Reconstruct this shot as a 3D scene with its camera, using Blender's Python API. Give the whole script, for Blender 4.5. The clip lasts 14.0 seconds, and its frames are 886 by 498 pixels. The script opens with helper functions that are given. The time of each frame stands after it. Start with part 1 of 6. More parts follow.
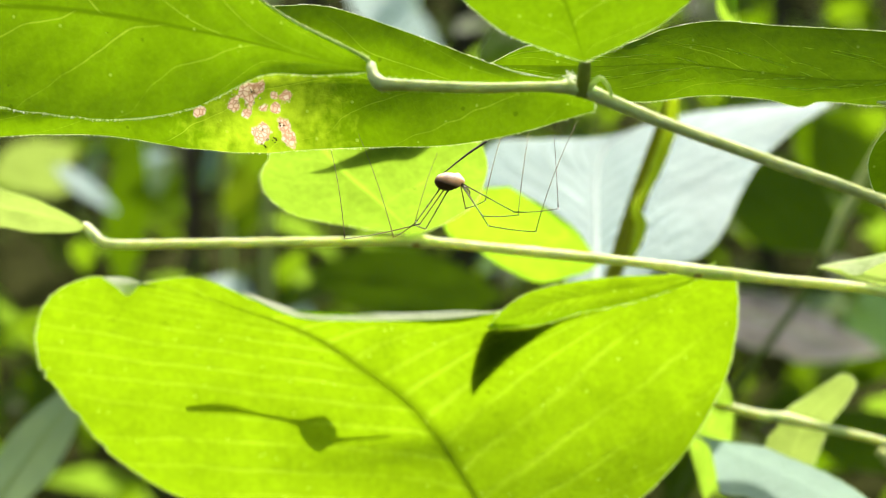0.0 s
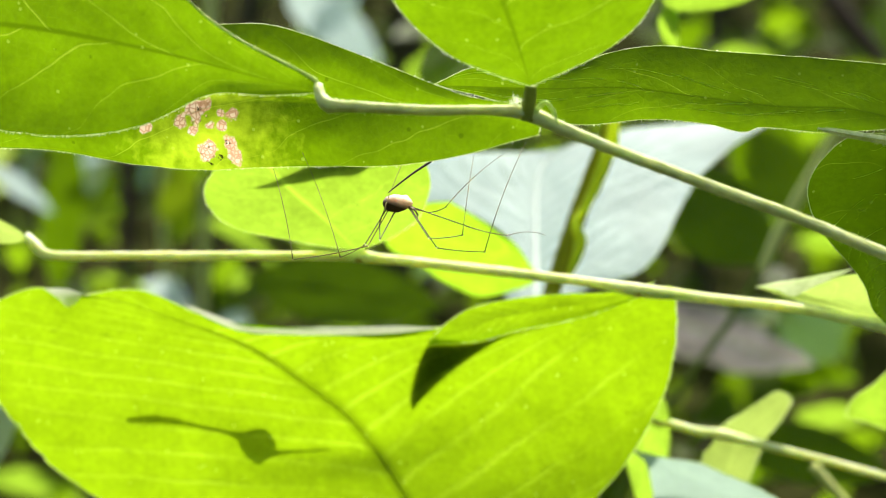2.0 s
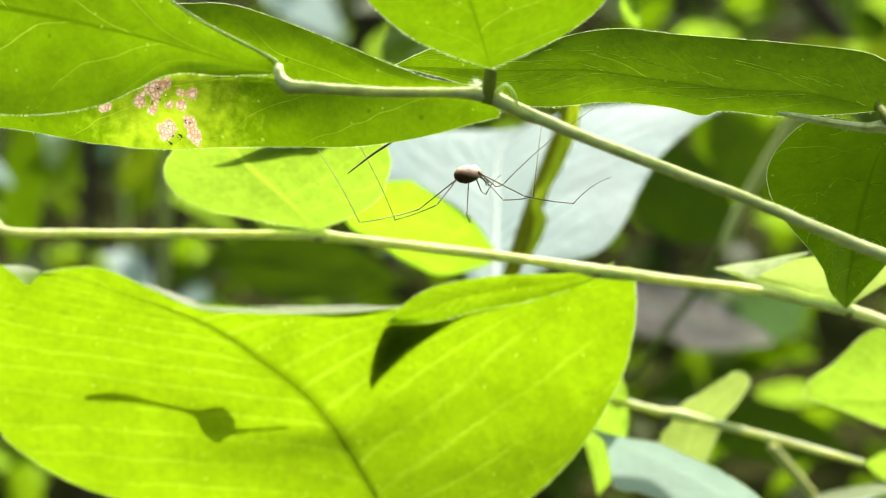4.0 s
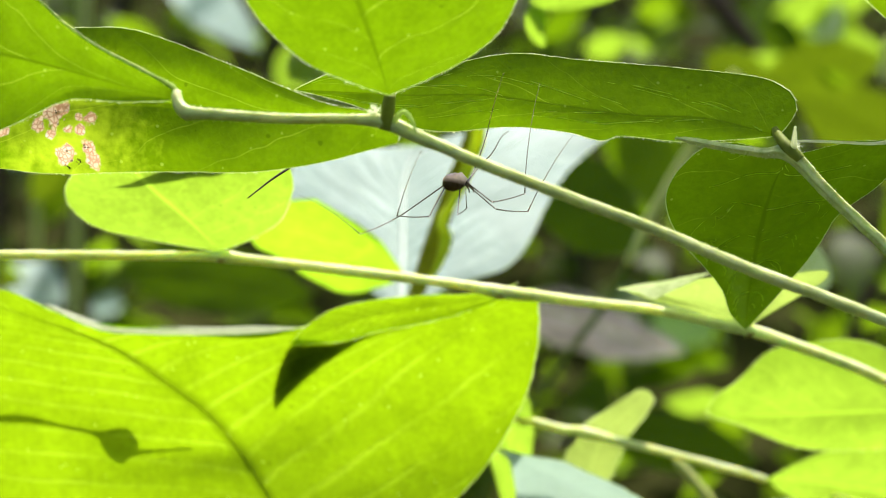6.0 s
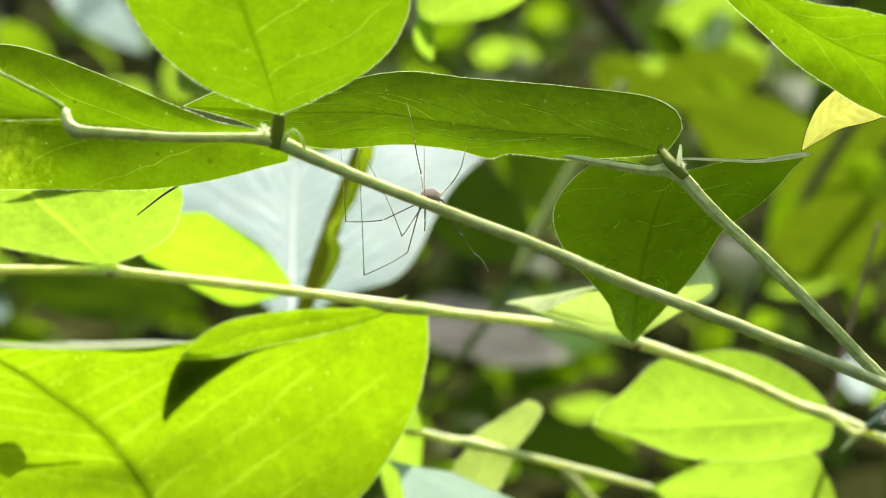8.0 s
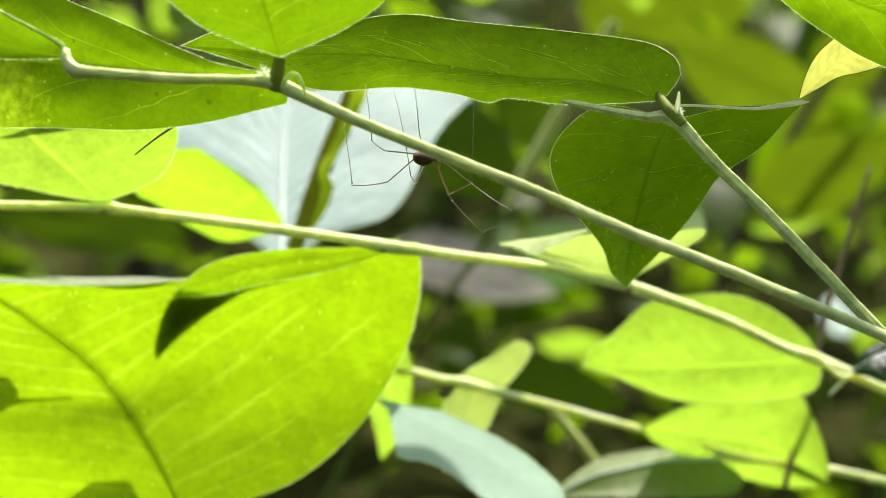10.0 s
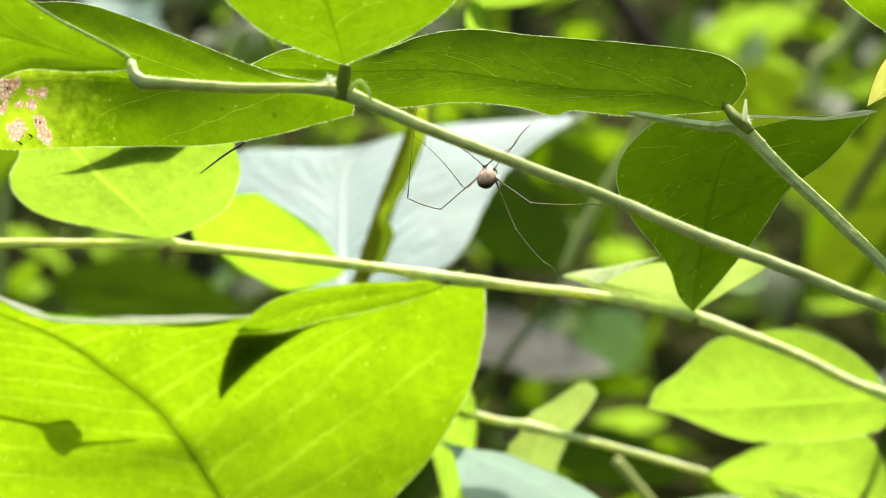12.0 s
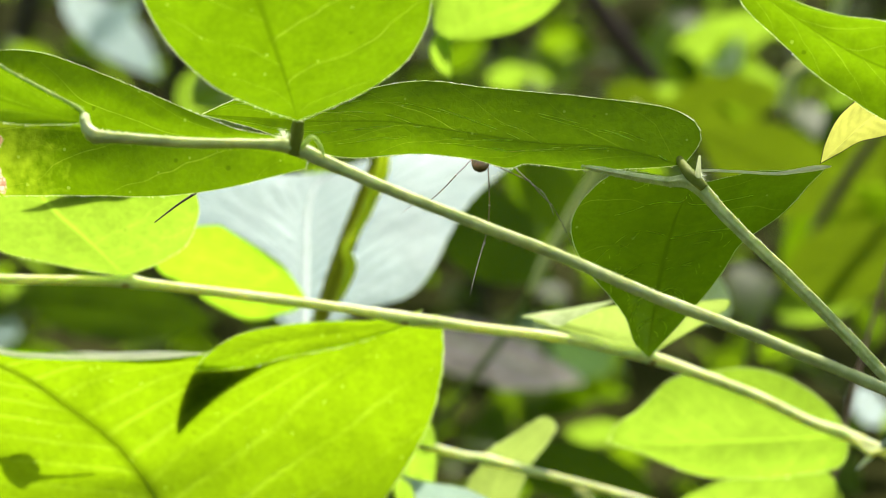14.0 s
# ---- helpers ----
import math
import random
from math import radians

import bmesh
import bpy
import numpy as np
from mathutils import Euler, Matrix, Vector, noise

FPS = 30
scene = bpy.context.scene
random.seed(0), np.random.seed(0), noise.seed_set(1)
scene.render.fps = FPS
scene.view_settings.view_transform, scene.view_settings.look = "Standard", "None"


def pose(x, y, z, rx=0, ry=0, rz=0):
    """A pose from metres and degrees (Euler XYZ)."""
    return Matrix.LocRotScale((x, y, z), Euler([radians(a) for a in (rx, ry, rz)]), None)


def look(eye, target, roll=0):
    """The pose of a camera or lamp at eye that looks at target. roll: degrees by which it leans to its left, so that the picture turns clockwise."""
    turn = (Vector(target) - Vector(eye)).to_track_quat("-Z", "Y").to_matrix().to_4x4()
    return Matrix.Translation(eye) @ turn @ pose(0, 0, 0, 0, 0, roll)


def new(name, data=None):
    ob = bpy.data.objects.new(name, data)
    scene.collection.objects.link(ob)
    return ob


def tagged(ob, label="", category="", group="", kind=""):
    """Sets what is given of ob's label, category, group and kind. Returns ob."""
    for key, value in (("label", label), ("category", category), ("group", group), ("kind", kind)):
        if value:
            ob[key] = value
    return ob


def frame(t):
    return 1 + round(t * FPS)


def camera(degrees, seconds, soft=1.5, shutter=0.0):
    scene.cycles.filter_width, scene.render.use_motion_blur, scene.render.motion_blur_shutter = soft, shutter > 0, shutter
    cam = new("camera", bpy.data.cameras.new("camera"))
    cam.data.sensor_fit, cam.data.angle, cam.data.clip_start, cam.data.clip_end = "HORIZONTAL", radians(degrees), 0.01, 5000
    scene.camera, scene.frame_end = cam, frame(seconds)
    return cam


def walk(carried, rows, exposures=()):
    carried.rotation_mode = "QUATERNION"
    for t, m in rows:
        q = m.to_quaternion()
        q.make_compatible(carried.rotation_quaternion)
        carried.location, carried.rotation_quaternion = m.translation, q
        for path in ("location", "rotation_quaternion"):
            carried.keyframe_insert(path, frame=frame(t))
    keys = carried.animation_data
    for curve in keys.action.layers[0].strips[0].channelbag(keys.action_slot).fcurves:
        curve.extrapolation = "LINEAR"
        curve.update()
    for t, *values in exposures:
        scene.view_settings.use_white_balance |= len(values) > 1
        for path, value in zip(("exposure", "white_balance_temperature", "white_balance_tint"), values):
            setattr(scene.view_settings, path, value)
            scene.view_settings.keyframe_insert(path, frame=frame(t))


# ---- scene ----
# A hand-held close view of a forest-edge vine: the world is in metres, the plant hangs about half a metre above the litter.
cam = camera(22.18, 14.0, soft=0.9)
cam.data.dof.use_dof = True
cam.data.dof.focus_distance = 0.42
cam.data.dof.aperture_fstop = 18.0

# seconds, x, y, z, turn to the right, tilt up, lean
WALK = [
    (0.0, 0.00183, -0.36453, 0.49164, -4.684, -1.714, -1.043),
    (0.5, -0.00214, -0.36777, 0.49298, -4.565, -1.717, -0.97),
    (1.0, -0.00226, -0.36729, 0.49287, -4.144, -1.552, -0.759),
    (1.5, 5e-05, -0.36739, 0.49391, -3.765, -1.582, -0.466),
    (2.0, 0.00021, -0.36762, 0.49517, -2.998, -1.718, -0.278),
    (2.5, 0.00091, -0.37039, 0.497, -2.645, -1.854, -0.208),
    (3.0, 0.00284, -0.36919, 0.4955, -2.347, -1.844, 0.106),
    (3.2, 0.0026, -0.36966, 0.49515, -2.263, -2.033, 0.155),
    (5.3, -0.00147, -0.36278, 0.50042, -1.335, -2.549, 0.031),
    (5.5, 0.00045, -0.36337, 0.49885, -1.023, -2.552, 0.134),
    (6.0, 0.00391, -0.36754, 0.50064, 0.048, -2.319, 0.144),
    (6.5, 0.00225, -0.36696, 0.49955, 1.272, -2.431, 0.152),
    (7.0, 0.00108, -0.36588, 0.49831, 1.983, -2.659, 0.162),
    (7.5, 0.00151, -0.36734, 0.50208, 2.283, -2.593, 0.194),
    (8.0, 0.00374, -0.37007, 0.50369, 2.872, -2.291, 0.218),
    (8.2, 0.00543, -0.37089, 0.50096, 2.959, -2.183, 0.198),
    (10.3, -0.00191, -0.37046, 0.50647, 3.373, -4.168, 1.085),
    (10.5, -0.00313, -0.36991, 0.50622, 3.083, -3.729, 0.967),
    (11.0, 0.00104, -0.37063, 0.49402, 2.922, -1.466, 0.145),
    (11.5, -0.00148, -0.36886, 0.48445, 2.42, -1.142, -0.333),
    (12.0, -0.00278, -0.3685, 0.48833, 2.17, -1.246, 0.004),
    (12.5, -0.00299, -0.36829, 0.48892, 2.02, -0.92, 0.046),
    (13.0, -0.00079, -0.36834, 0.49352, 2.275, -0.963, 0.221),
    (13.5, 0.00175, -0.36962, 0.50082, 2.562, -1.068, 0.523),
    (14.0, 0.00242, -0.36925, 0.49991, 2.613, -1.532, 0.65),
]
walk(cam, [(t, pose(x, y, z, 90 + tilt, 0, -turn) @ pose(0, 0, 0, 0, 0, lean)) for t, x, y, z, turn, tilt, lean in WALK])

# ---- light ----
SUN = Vector((0.15, 0.45, 0.88)).normalized()
world = bpy.data.worlds.new("sky")
scene.world = world
world.use_nodes = True
wn = world.node_tree.nodes
sky = wn.new("ShaderNodeTexSky")
sky.sky_type = "NISHITA"
sky.sun_disc = False
sky.air_density, sky.dust_density, sky.ozone_density = 0.7, 3.5, 0.6
sky.sun_elevation = math.asin(SUN.z)
sky.sun_rotation = math.atan2(SUN.x, SUN.y)
wn["Background"].inputs["Strength"].default_value = 0.17
world.node_tree.links.new(sky.outputs["Color"], wn["Background"].inputs["Color"])
sun = new("sun", bpy.data.lights.new("sun", "SUN"))
sun.data.energy = 4.5
sun.data.angle = radians(0.9)
sun.data.color = (1.0, 0.95, 0.86)
sun.matrix_world = look(SUN * 5, (0, 0, 0))
scene.view_settings.exposure = 0.8


# ---- materials ----
def node_material(name):
    m = bpy.data.materials.new(name)
    m.use_nodes = True
    t = m.node_tree
    t.nodes.clear()
    out = t.nodes.new("ShaderNodeOutputMaterial")

    def add(kind, **values):
        n = t.nodes.new("ShaderNode" + kind)
        for k, v in values.items():
            n.inputs[k].default_value = v
        return n

    return m, t, out, add


def math_node(t, op, a, b=None, c=None):
    n = t.nodes.new("ShaderNodeMath")
    n.operation = op
    for i, x in enumerate((a, b, c)):
        if x is None:
            continue
        if isinstance(x, (int, float)):
            n.inputs[i].default_value = x
        else:
            t.links.new(x, n.inputs[i])
    return n.outputs[0]


def mix_colour(t, fac, a, b):
    n = t.nodes.new("ShaderNodeMix")
    n.data_type = "RGBA"
    for sock, x in ((n.inputs["Factor"], fac), (n.inputs["A"], a), (n.inputs["B"], b)):
        if isinstance(x, (int, float)):
            sock.default_value = x
        elif isinstance(x, tuple):
            sock.default_value = (*x, 1)
        else:
            t.links.new(x, sock)
    return n.outputs["Result"]


def ramp(t, x, lo, hi):
    n = t.nodes.new("ShaderNodeMapRange")
    n.inputs["From Min"].default_value, n.inputs["From Max"].default_value = lo, hi
    t.links.new(x, n.inputs["Value"])
    return n.outputs["Result"]


def leaf_material(name, face, through_colour, vein, share=0.55, veins=9, slant=1.6, rough=0.45, vein_dark=0.0, blotch=0.0, gall=None, cells=420, vein_width=0.04, vein_gain=0.7, rib_dark=0.5, dust=0.0, sway=0.9, line_gain=0.6, net_gain=0.1, relief=0.6):
    """A living leaf: gloss and colour on the face, light through the blade, side veins along the leaf's own coordinates."""
    m, t, out, add = node_material(name)
    uv = add("UVMap")
    uv.uv_map = "leaf"
    sep = add("SeparateXYZ")
    t.links.new(uv.outputs[0], sep.inputs[0])
    along, across = sep.outputs[0], sep.outputs[1]
    geo = add("TexCoord").outputs["Object"]
    wob = add("TexNoise", Scale=60.0, Detail=2.0)
    t.links.new(geo, wob.inputs["Vector"])
    side = math_node(t, "ABSOLUTE", across)
    shift = math_node(t, "MULTIPLY_ADD", math_node(t, "GREATER_THAN", across, 0.0), 0.43, 0.0)
    w = math_node(t, "MULTIPLY_ADD", along, float(veins), shift)
    w = math_node(t, "SUBTRACT", w, math_node(t, "MULTIPLY", math_node(t, "POWER", side, 0.8), slant))
    w = math_node(t, "MULTIPLY_ADD", wob.outputs["Fac"], sway, w)
    near = math_node(t, "ABSOLUTE", math_node(t, "SUBTRACT", math_node(t, "FRACT", w), 0.5))
    width = math_node(t, "MULTIPLY_ADD", side, -vein_width * 0.75, vein_width)
    line = math_node(t, "SUBTRACT", 1.0, ramp(t, math_node(t, "DIVIDE", near, width), 0.35, 1.0))
    rib = math_node(t, "SUBTRACT", 1.0, ramp(t, side, 0.012, 0.035))
    net = add("TexVoronoi", Scale=float(cells))
    net.feature = "DISTANCE_TO_EDGE"
    t.links.new(geo, net.inputs["Vector"])
    mesh_line = math_node(t, "SUBTRACT", 1.0, ramp(t, net.outputs["Distance"], 0.0, 0.10))
    big = add("TexNoise", Scale=45.0, Detail=6.0)
    t.links.new(geo, big.inputs["Vector"])
    fine = add("TexNoise", Scale=900.0, Detail=3.0)
    t.links.new(geo, fine.inputs["Vector"])
    tone = ramp(t, big.outputs["Fac"], 0.3, 0.7)
    broken = ramp(t, math_node(t, "ADD", big.outputs["Fac"], math_node(t, "MULTIPLY", fine.outputs["Fac"], 0.25)), 0.46, 0.74)
    vein_fac = math_node(t, "MAXIMUM", math_node(t, "MULTIPLY", math_node(t, "MULTIPLY", line, line_gain), broken), math_node(t, "MULTIPLY", math_node(t, "MULTIPLY", mesh_line, broken), net_gain))
    dark_face = tuple(c * 0.72 for c in face)
    dark_thr = tuple(c * 0.56 for c in through_colour)
    c_face = mix_colour(t, tone, dark_face, face)
    mid = add("TexNoise", Scale=260.0, Detail=5.0, Roughness=0.65)
    t.links.new(geo, mid.inputs["Vector"])
    tone = math_node(t, "MULTIPLY_ADD", ramp(t, mid.outputs["Fac"], 0.3, 0.7), 0.5, math_node(t, "MULTIPLY", tone, 0.45))
    tone = math_node(t, "MULTIPLY_ADD", ramp(t, fine.outputs["Fac"], 0.3, 0.7), 0.3, math_node(t, "SUBTRACT", tone, 0.1))
    c_thr = mix_colour(t, tone, dark_thr, through_colour)
    c_face = mix_colour(t, math_node(t, "MULTIPLY", vein_fac, 0.8), c_face, vein)
    thr_vein = tuple(c * (1 - vein_dark) + k * (1 - vein_dark) for c, k in zip(through_colour, (0.3, 0.32, 0.05)))
    c_thr = mix_colour(t, math_node(t, "MULTIPLY", vein_fac, vein_gain), c_thr, thr_vein)
    c_thr = mix_colour(t, math_node(t, "MULTIPLY", rib, 0.85), c_thr, tuple(c * (1 - rib_dark) for c in through_colour))
    # tiny dark specks of wear
    sp = add("TexVoronoi", Scale=210.0)
    t.links.new(geo, sp.inputs["Vector"])
    speck = math_node(t, "LESS_THAN", math_node(t, "MULTIPLY_ADD", fine.outputs["Fac"], 0.12, sp.outputs["Distance"]), 0.15 + blotch)
    pick = math_node(t, "GREATER_THAN", sp.outputs["Color"], 0.58)
    speck = math_node(t, "MULTIPLY", math_node(t, "MULTIPLY", speck, pick), 0.6)
    c_thr = mix_colour(t, speck, c_thr, tuple(c * 0.35 for c in through_colour))
    if dust:
        # pale dust and hair tufts, sparse
        du = add("TexVoronoi", Scale=480.0)
        t.links.new(geo, du.inputs["Vector"])
        spot = math_node(t, "LESS_THAN", math_node(t, "MULTIPLY_ADD", fine.outputs["Fac"], 0.2, du.outputs["Distance"]), 0.24)
        spot = math_node(t, "MULTIPLY", math_node(t, "MULTIPLY", spot, math_node(t, "GREATER_THAN", du.outputs["Color"], 0.74)), dust)
        c_thr = mix_colour(t, spot, c_thr, tuple(min(1, c + k) for c, k in zip(through_colour, (0.24, 0.26, 0.08))))
        c_face = mix_colour(t, spot, c_face, (0.5, 0.55, 0.3))
    if gall:
        # thin pinkish blister cells in three clusters, within a yellowed patch
        halo, clusters = gall
        cell = add("TexVoronoi", Scale=1150.0)
        t.links.new(geo, cell.inputs["Vector"])
        rim = add("TexVoronoi", Scale=1150.0)
        rim.feature = "DISTANCE_TO_EDGE"
        t.links.new(geo, rim.inputs["Vector"])

        def near_to(place, radius, hard):
            off = add("VectorMath")
            off.operation = "DISTANCE"
            flat = add("VectorMath")
            flat.operation = "MULTIPLY"
            flat.inputs[1].default_value = (1, 0, 1)
            t.links.new(geo, flat.inputs[0])
            t.links.new(flat.outputs[0], off.inputs[0])
            off.inputs[1].default_value = (place[0], 0, place[2])
            d = math_node(t, "MULTIPLY_ADD", rag.outputs["Fac"], radius * 2.6, off.outputs["Value"])
            return math_node(t, "SUBTRACT", 1.0, ramp(t, d, radius * (2.1 - hard), radius * (2.1 + hard)))

        rag = add("TexNoise", Scale=420.0, Detail=3.0)
        t.links.new(geo, rag.inputs["Vector"])
        patch = near_to(*halo, 0.9)
        c_thr = mix_colour(t, math_node(t, "MULTIPLY", patch, 0.8), c_thr, (0.62, 0.84, 0.03))
        c_face = mix_colour(t, math_node(t, "MULTIPLY", patch, 0.7), c_face, (0.34, 0.48, 0.03))
        pink = mix_colour(t, cell.outputs["Color"], (0.95, 0.6, 0.4), (1.0, 0.88, 0.74))
        wall = ramp(t, rim.outputs["Distance"], 0.0, 0.2)
        pink = mix_colour(t, wall, (0.55, 0.25, 0.13), pink)
        for place, radius in clusters:
            mask = near_to(place, radius, 0.15)
            c_thr = mix_colour(t, mask, c_thr, pink)
            c_face = mix_colour(t, mask, c_face, (0.6, 0.4, 0.3))
    bump = add("Bump", Strength=relief, Distance=0.0007)
    h = math_node(t, "ADD", math_node(t, "MULTIPLY", math_node(t, "MULTIPLY", line, broken), 0.25), math_node(t, "MULTIPLY", math_node(t, "MULTIPLY", mesh_line, broken), 0.1))
    h = math_node(t, "ADD", h, math_node(t, "MULTIPLY", fine.outputs["Fac"], 0.35))
    h = math_node(t, "ADD", h, math_node(t, "MULTIPLY", mid.outputs["Fac"], 0.7))
    t.links.new(h, bump.inputs["Height"])
    front = add("BsdfPrincipled", Roughness=rough)
    front.inputs["Specular IOR Level"].default_value = 0.22
    t.links.new(c_face, front.inputs["Base Color"])
    t.links.new(bump.outputs[0], front.inputs["Normal"])
    back = add("BsdfTranslucent")
    t.links.new(c_thr, back.inputs["Color"])
    t.links.new(bump.outputs[0], back.inputs["Normal"])
    mixer = add("MixShader", Fac=share)
    t.links.new(front.outputs[0], mixer.inputs[1])
    t.links.new(back.outputs[0], mixer.inputs[2])
    t.links.new(mixer.outputs[0], out.inputs["Surface"])
    return m


def bark_material(name, a, b, rough=0.6, scale=500.0, stretch=0.12, bump=0.4, through_light=0.0, shine=0.2, inside=0.0, depth=0.0012):
    m, t, out, add = node_material(name)
    geo = add("TexCoord").outputs["Object"]
    n1 = add("TexNoise", Scale=scale, Detail=4.0)
    n2 = add("TexNoise", Scale=scale * stretch, Detail=3.0)
    t.links.new(geo, n1.inputs["Vector"])
    t.links.new(geo, n2.inputs["Vector"])
    fac = math_node(t, "MULTIPLY_ADD", n1.outputs["Fac"], 0.5, math_node(t, "MULTIPLY", n2.outputs["Fac"], 0.5))
    col = mix_colour(t, ramp(t, fac, 0.35, 0.65), a, b)
    p = add("BsdfPrincipled", Roughness=rough)
    p.inputs["Specular IOR Level"].default_value = shine
    if inside:
        p.inputs["Subsurface Weight"].default_value = inside
        p.inputs["Subsurface Radius"].default_value = (1.0, 0.9, 0.5)
        p.inputs["Subsurface Scale"].default_value = depth
    t.links.new(col, p.inputs["Base Color"])
    bm = add("Bump", Strength=bump, Distance=0.0004)
    t.links.new(n1.outputs["Fac"], bm.inputs["Height"])
    t.links.new(bm.outputs[0], p.inputs["Normal"])
    if through_light:
        tr = add("BsdfTranslucent")
        t.links.new(col, tr.inputs["Color"])
        mx = add("MixShader", Fac=through_light)
        t.links.new(p.outputs[0], mx.inputs[1])
        t.links.new(tr.outputs[0], mx.inputs[2])
        t.links.new(mx.outputs[0], out.inputs["Surface"])
    else:
        t.links.new(p.outputs[0], out.inputs["Surface"])
    return m


VINE_LEAF = leaf_material("vine_leaf", (0.055, 0.105, 0.004), (0.185, 0.345, 0.002), (0.16, 0.26, 0.03), share=0.64, vein_gain=0.6, veins=6, dust=0.3, line_gain=0.8, net_gain=0.06, cells=560, vein_width=0.024, relief=0.25)
BROAD_LEAF = leaf_material("broad_leaf", (0.08, 0.13, 0.006), (0.325, 0.545, 0.004), (0.25, 0.38, 0.04), share=0.66, veins=15, slant=2.2, vein_width=0.16, vein_gain=0.3, dust=0.5, sway=0.4)
YELLOW_LEAF = leaf_material("young_leaf", (0.1, 0.16, 0.02), (0.35, 0.58, 0.035), (0.3, 0.4, 0.05), share=0.66, veins=7, vein_gain=0.5, rib_dark=-0.2, relief=0.3)
OLIVE_LEAF = leaf_material("olive_leaf", (0.09, 0.125, 0.01), (0.2, 0.31, 0.006), (0.14, 0.17, 0.03), share=0.6, vein_gain=0.15)
FRESH_LEAF = leaf_material("fresh_yellow_leaf", (0.16, 0.2, 0.01), (0.37, 0.67, 0.02), (0.4, 0.45, 0.05), share=0.68, veins=7, vein_gain=0.3, rib_dark=-0.1, relief=0.3)
# the whitish face colour includes the sky's sheen on the upper side
PALE_LEAF = leaf_material("pale_sheen_leaf", (0.39, 0.54, 0.485), (0.25, 0.5, 0.08), (0.035, 0.09, 0.06), share=0.2, veins=15, slant=4.5, rough=0.5, vein_width=0.16, vein_gain=0.4, sway=0.4, line_gain=0.9)
UNDER_LEAF = leaf_material("undergrowth_leaf", (0.085, 0.135, 0.01), (0.25, 0.43, 0.006), (0.25, 0.36, 0.06), share=0.6, vein_gain=0.3)
SOFT_LEAF = leaf_material("soft_young_leaf", (0.26, 0.36, 0.1), (0.52, 0.7, 0.13), (0.4, 0.5, 0.2), share=0.5, veins=6, vein_gain=0.4, rib_dark=-0.2)
SILVER = leaf_material("silvery_leaf", (0.35, 0.54, 0.39), (0.4, 0.56, 0.22), (0.16, 0.26, 0.16), share=0.35, veins=8, slant=2.4, rough=0.6, line_gain=1.2, rib_dark=0.3)
OLD_LEAF = leaf_material("fading_leaf", (0.5, 0.5, 0.16), (0.8, 0.82, 0.15), (0.6, 0.58, 0.2), share=0.6, veins=8, vein_gain=0.02, line_gain=0.02, net_gain=0.0, rib_dark=0.0, relief=0.04)
GLOSSY_LEAF = leaf_material("glossy_dark_leaf", (0.02, 0.05, 0.01), (0.06, 0.12, 0.01), (0.1, 0.16, 0.05), share=0.25, veins=6, rough=0.18)
MARGIN = bark_material("leaf_margin", (0.38, 0.53, 0.12), (0.68, 0.8, 0.36), through_light=0.55)
RIB = bark_material("leaf_rib", (0.2, 0.32, 0.02), (0.3, 0.42, 0.04), through_light=0.6)
PALE_RIB = bark_material("pale_rib", (0.66, 0.76, 0.66), (0.82, 0.9, 0.82), through_light=0.2)
STEM = bark_material("green_stem", (0.55, 0.65, 0.28), (0.8, 0.89, 0.52), inside=1.0, depth=0.003)
VINE_STEM = bark_material("vine_stem", (0.47, 0.54, 0.23), (0.7, 0.76, 0.44), inside=0.6, depth=0.002)
RIDGED = bark_material("ridged_stem", (0.36, 0.45, 0.15), (0.72, 0.79, 0.4), inside=0.5, depth=0.0016)
STALK = bark_material("olive_stalk", (0.2, 0.25, 0.03), (0.33, 0.38, 0.07), through_light=0.3)
STRAP = bark_material("olive_stem", (0.3, 0.32, 0.015), (0.42, 0.44, 0.03), through_light=0.5)
TWIG_LIGHT = bark_material("yellow_green_stem", (0.72, 0.82, 0.05), (0.85, 0.95, 0.1), through_light=0.6)
PALE_TWIG = bark_material("pale_twig", (0.58, 0.62, 0.14), (0.74, 0.78, 0.27), scale=120.0)
# dark green that has the shade on the lower weed stem in it
SHADE_STEM = bark_material("shaded_weed_stem", (0.09, 0.14, 0.01), (0.16, 0.22, 0.03))
TRUNK = bark_material("dark_bark", (0.04, 0.035, 0.02), (0.1, 0.085, 0.05), scale=90.0, shine=0.05)
# for the scrap on the twig and for unseen shadow casters behind leaves
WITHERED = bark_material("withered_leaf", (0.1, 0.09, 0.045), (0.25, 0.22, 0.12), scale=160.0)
DEAD_SKIN = bark_material("dead_leaf_skin", (0.13, 0.11, 0.07), (0.46, 0.42, 0.32), scale=90.0, stretch=0.3, bump=0.8)
GALL = bark_material("gall_crust", (0.95, 0.62, 0.46), (1.0, 0.9, 0.78), scale=700.0, stretch=0.5, inside=0.6)
VEIN = bark_material("leaf_vein", (0.6, 0.85, 0.1), (0.85, 0.98, 0.25), through_light=0.6, scale=300.0)
FUZZ = bark_material("stem_fuzz", (0.62, 0.7, 0.22), (0.8, 0.86, 0.4), through_light=0.6)
HAIR = bark_material("plant_hair", (0.75, 0.8, 0.55), (0.9, 0.92, 0.75), through_light=0.7)
NODE = bark_material("leaf_scar", (0.22, 0.16, 0.06), (0.42, 0.36, 0.15), scale=900.0)
BROWN = bark_material("brown_stem", (0.06, 0.035, 0.025), (0.12, 0.08, 0.06))
REDDISH = bark_material("reddish_dry_stem", (0.24, 0.14, 0.1), (0.42, 0.27, 0.2))
DRY = bark_material("dry_needle", (0.02, 0.016, 0.01), (0.05, 0.04, 0.025))


# ---- shapes: millimetres, heights from the vine's own level ----
LEVEL = 0.5


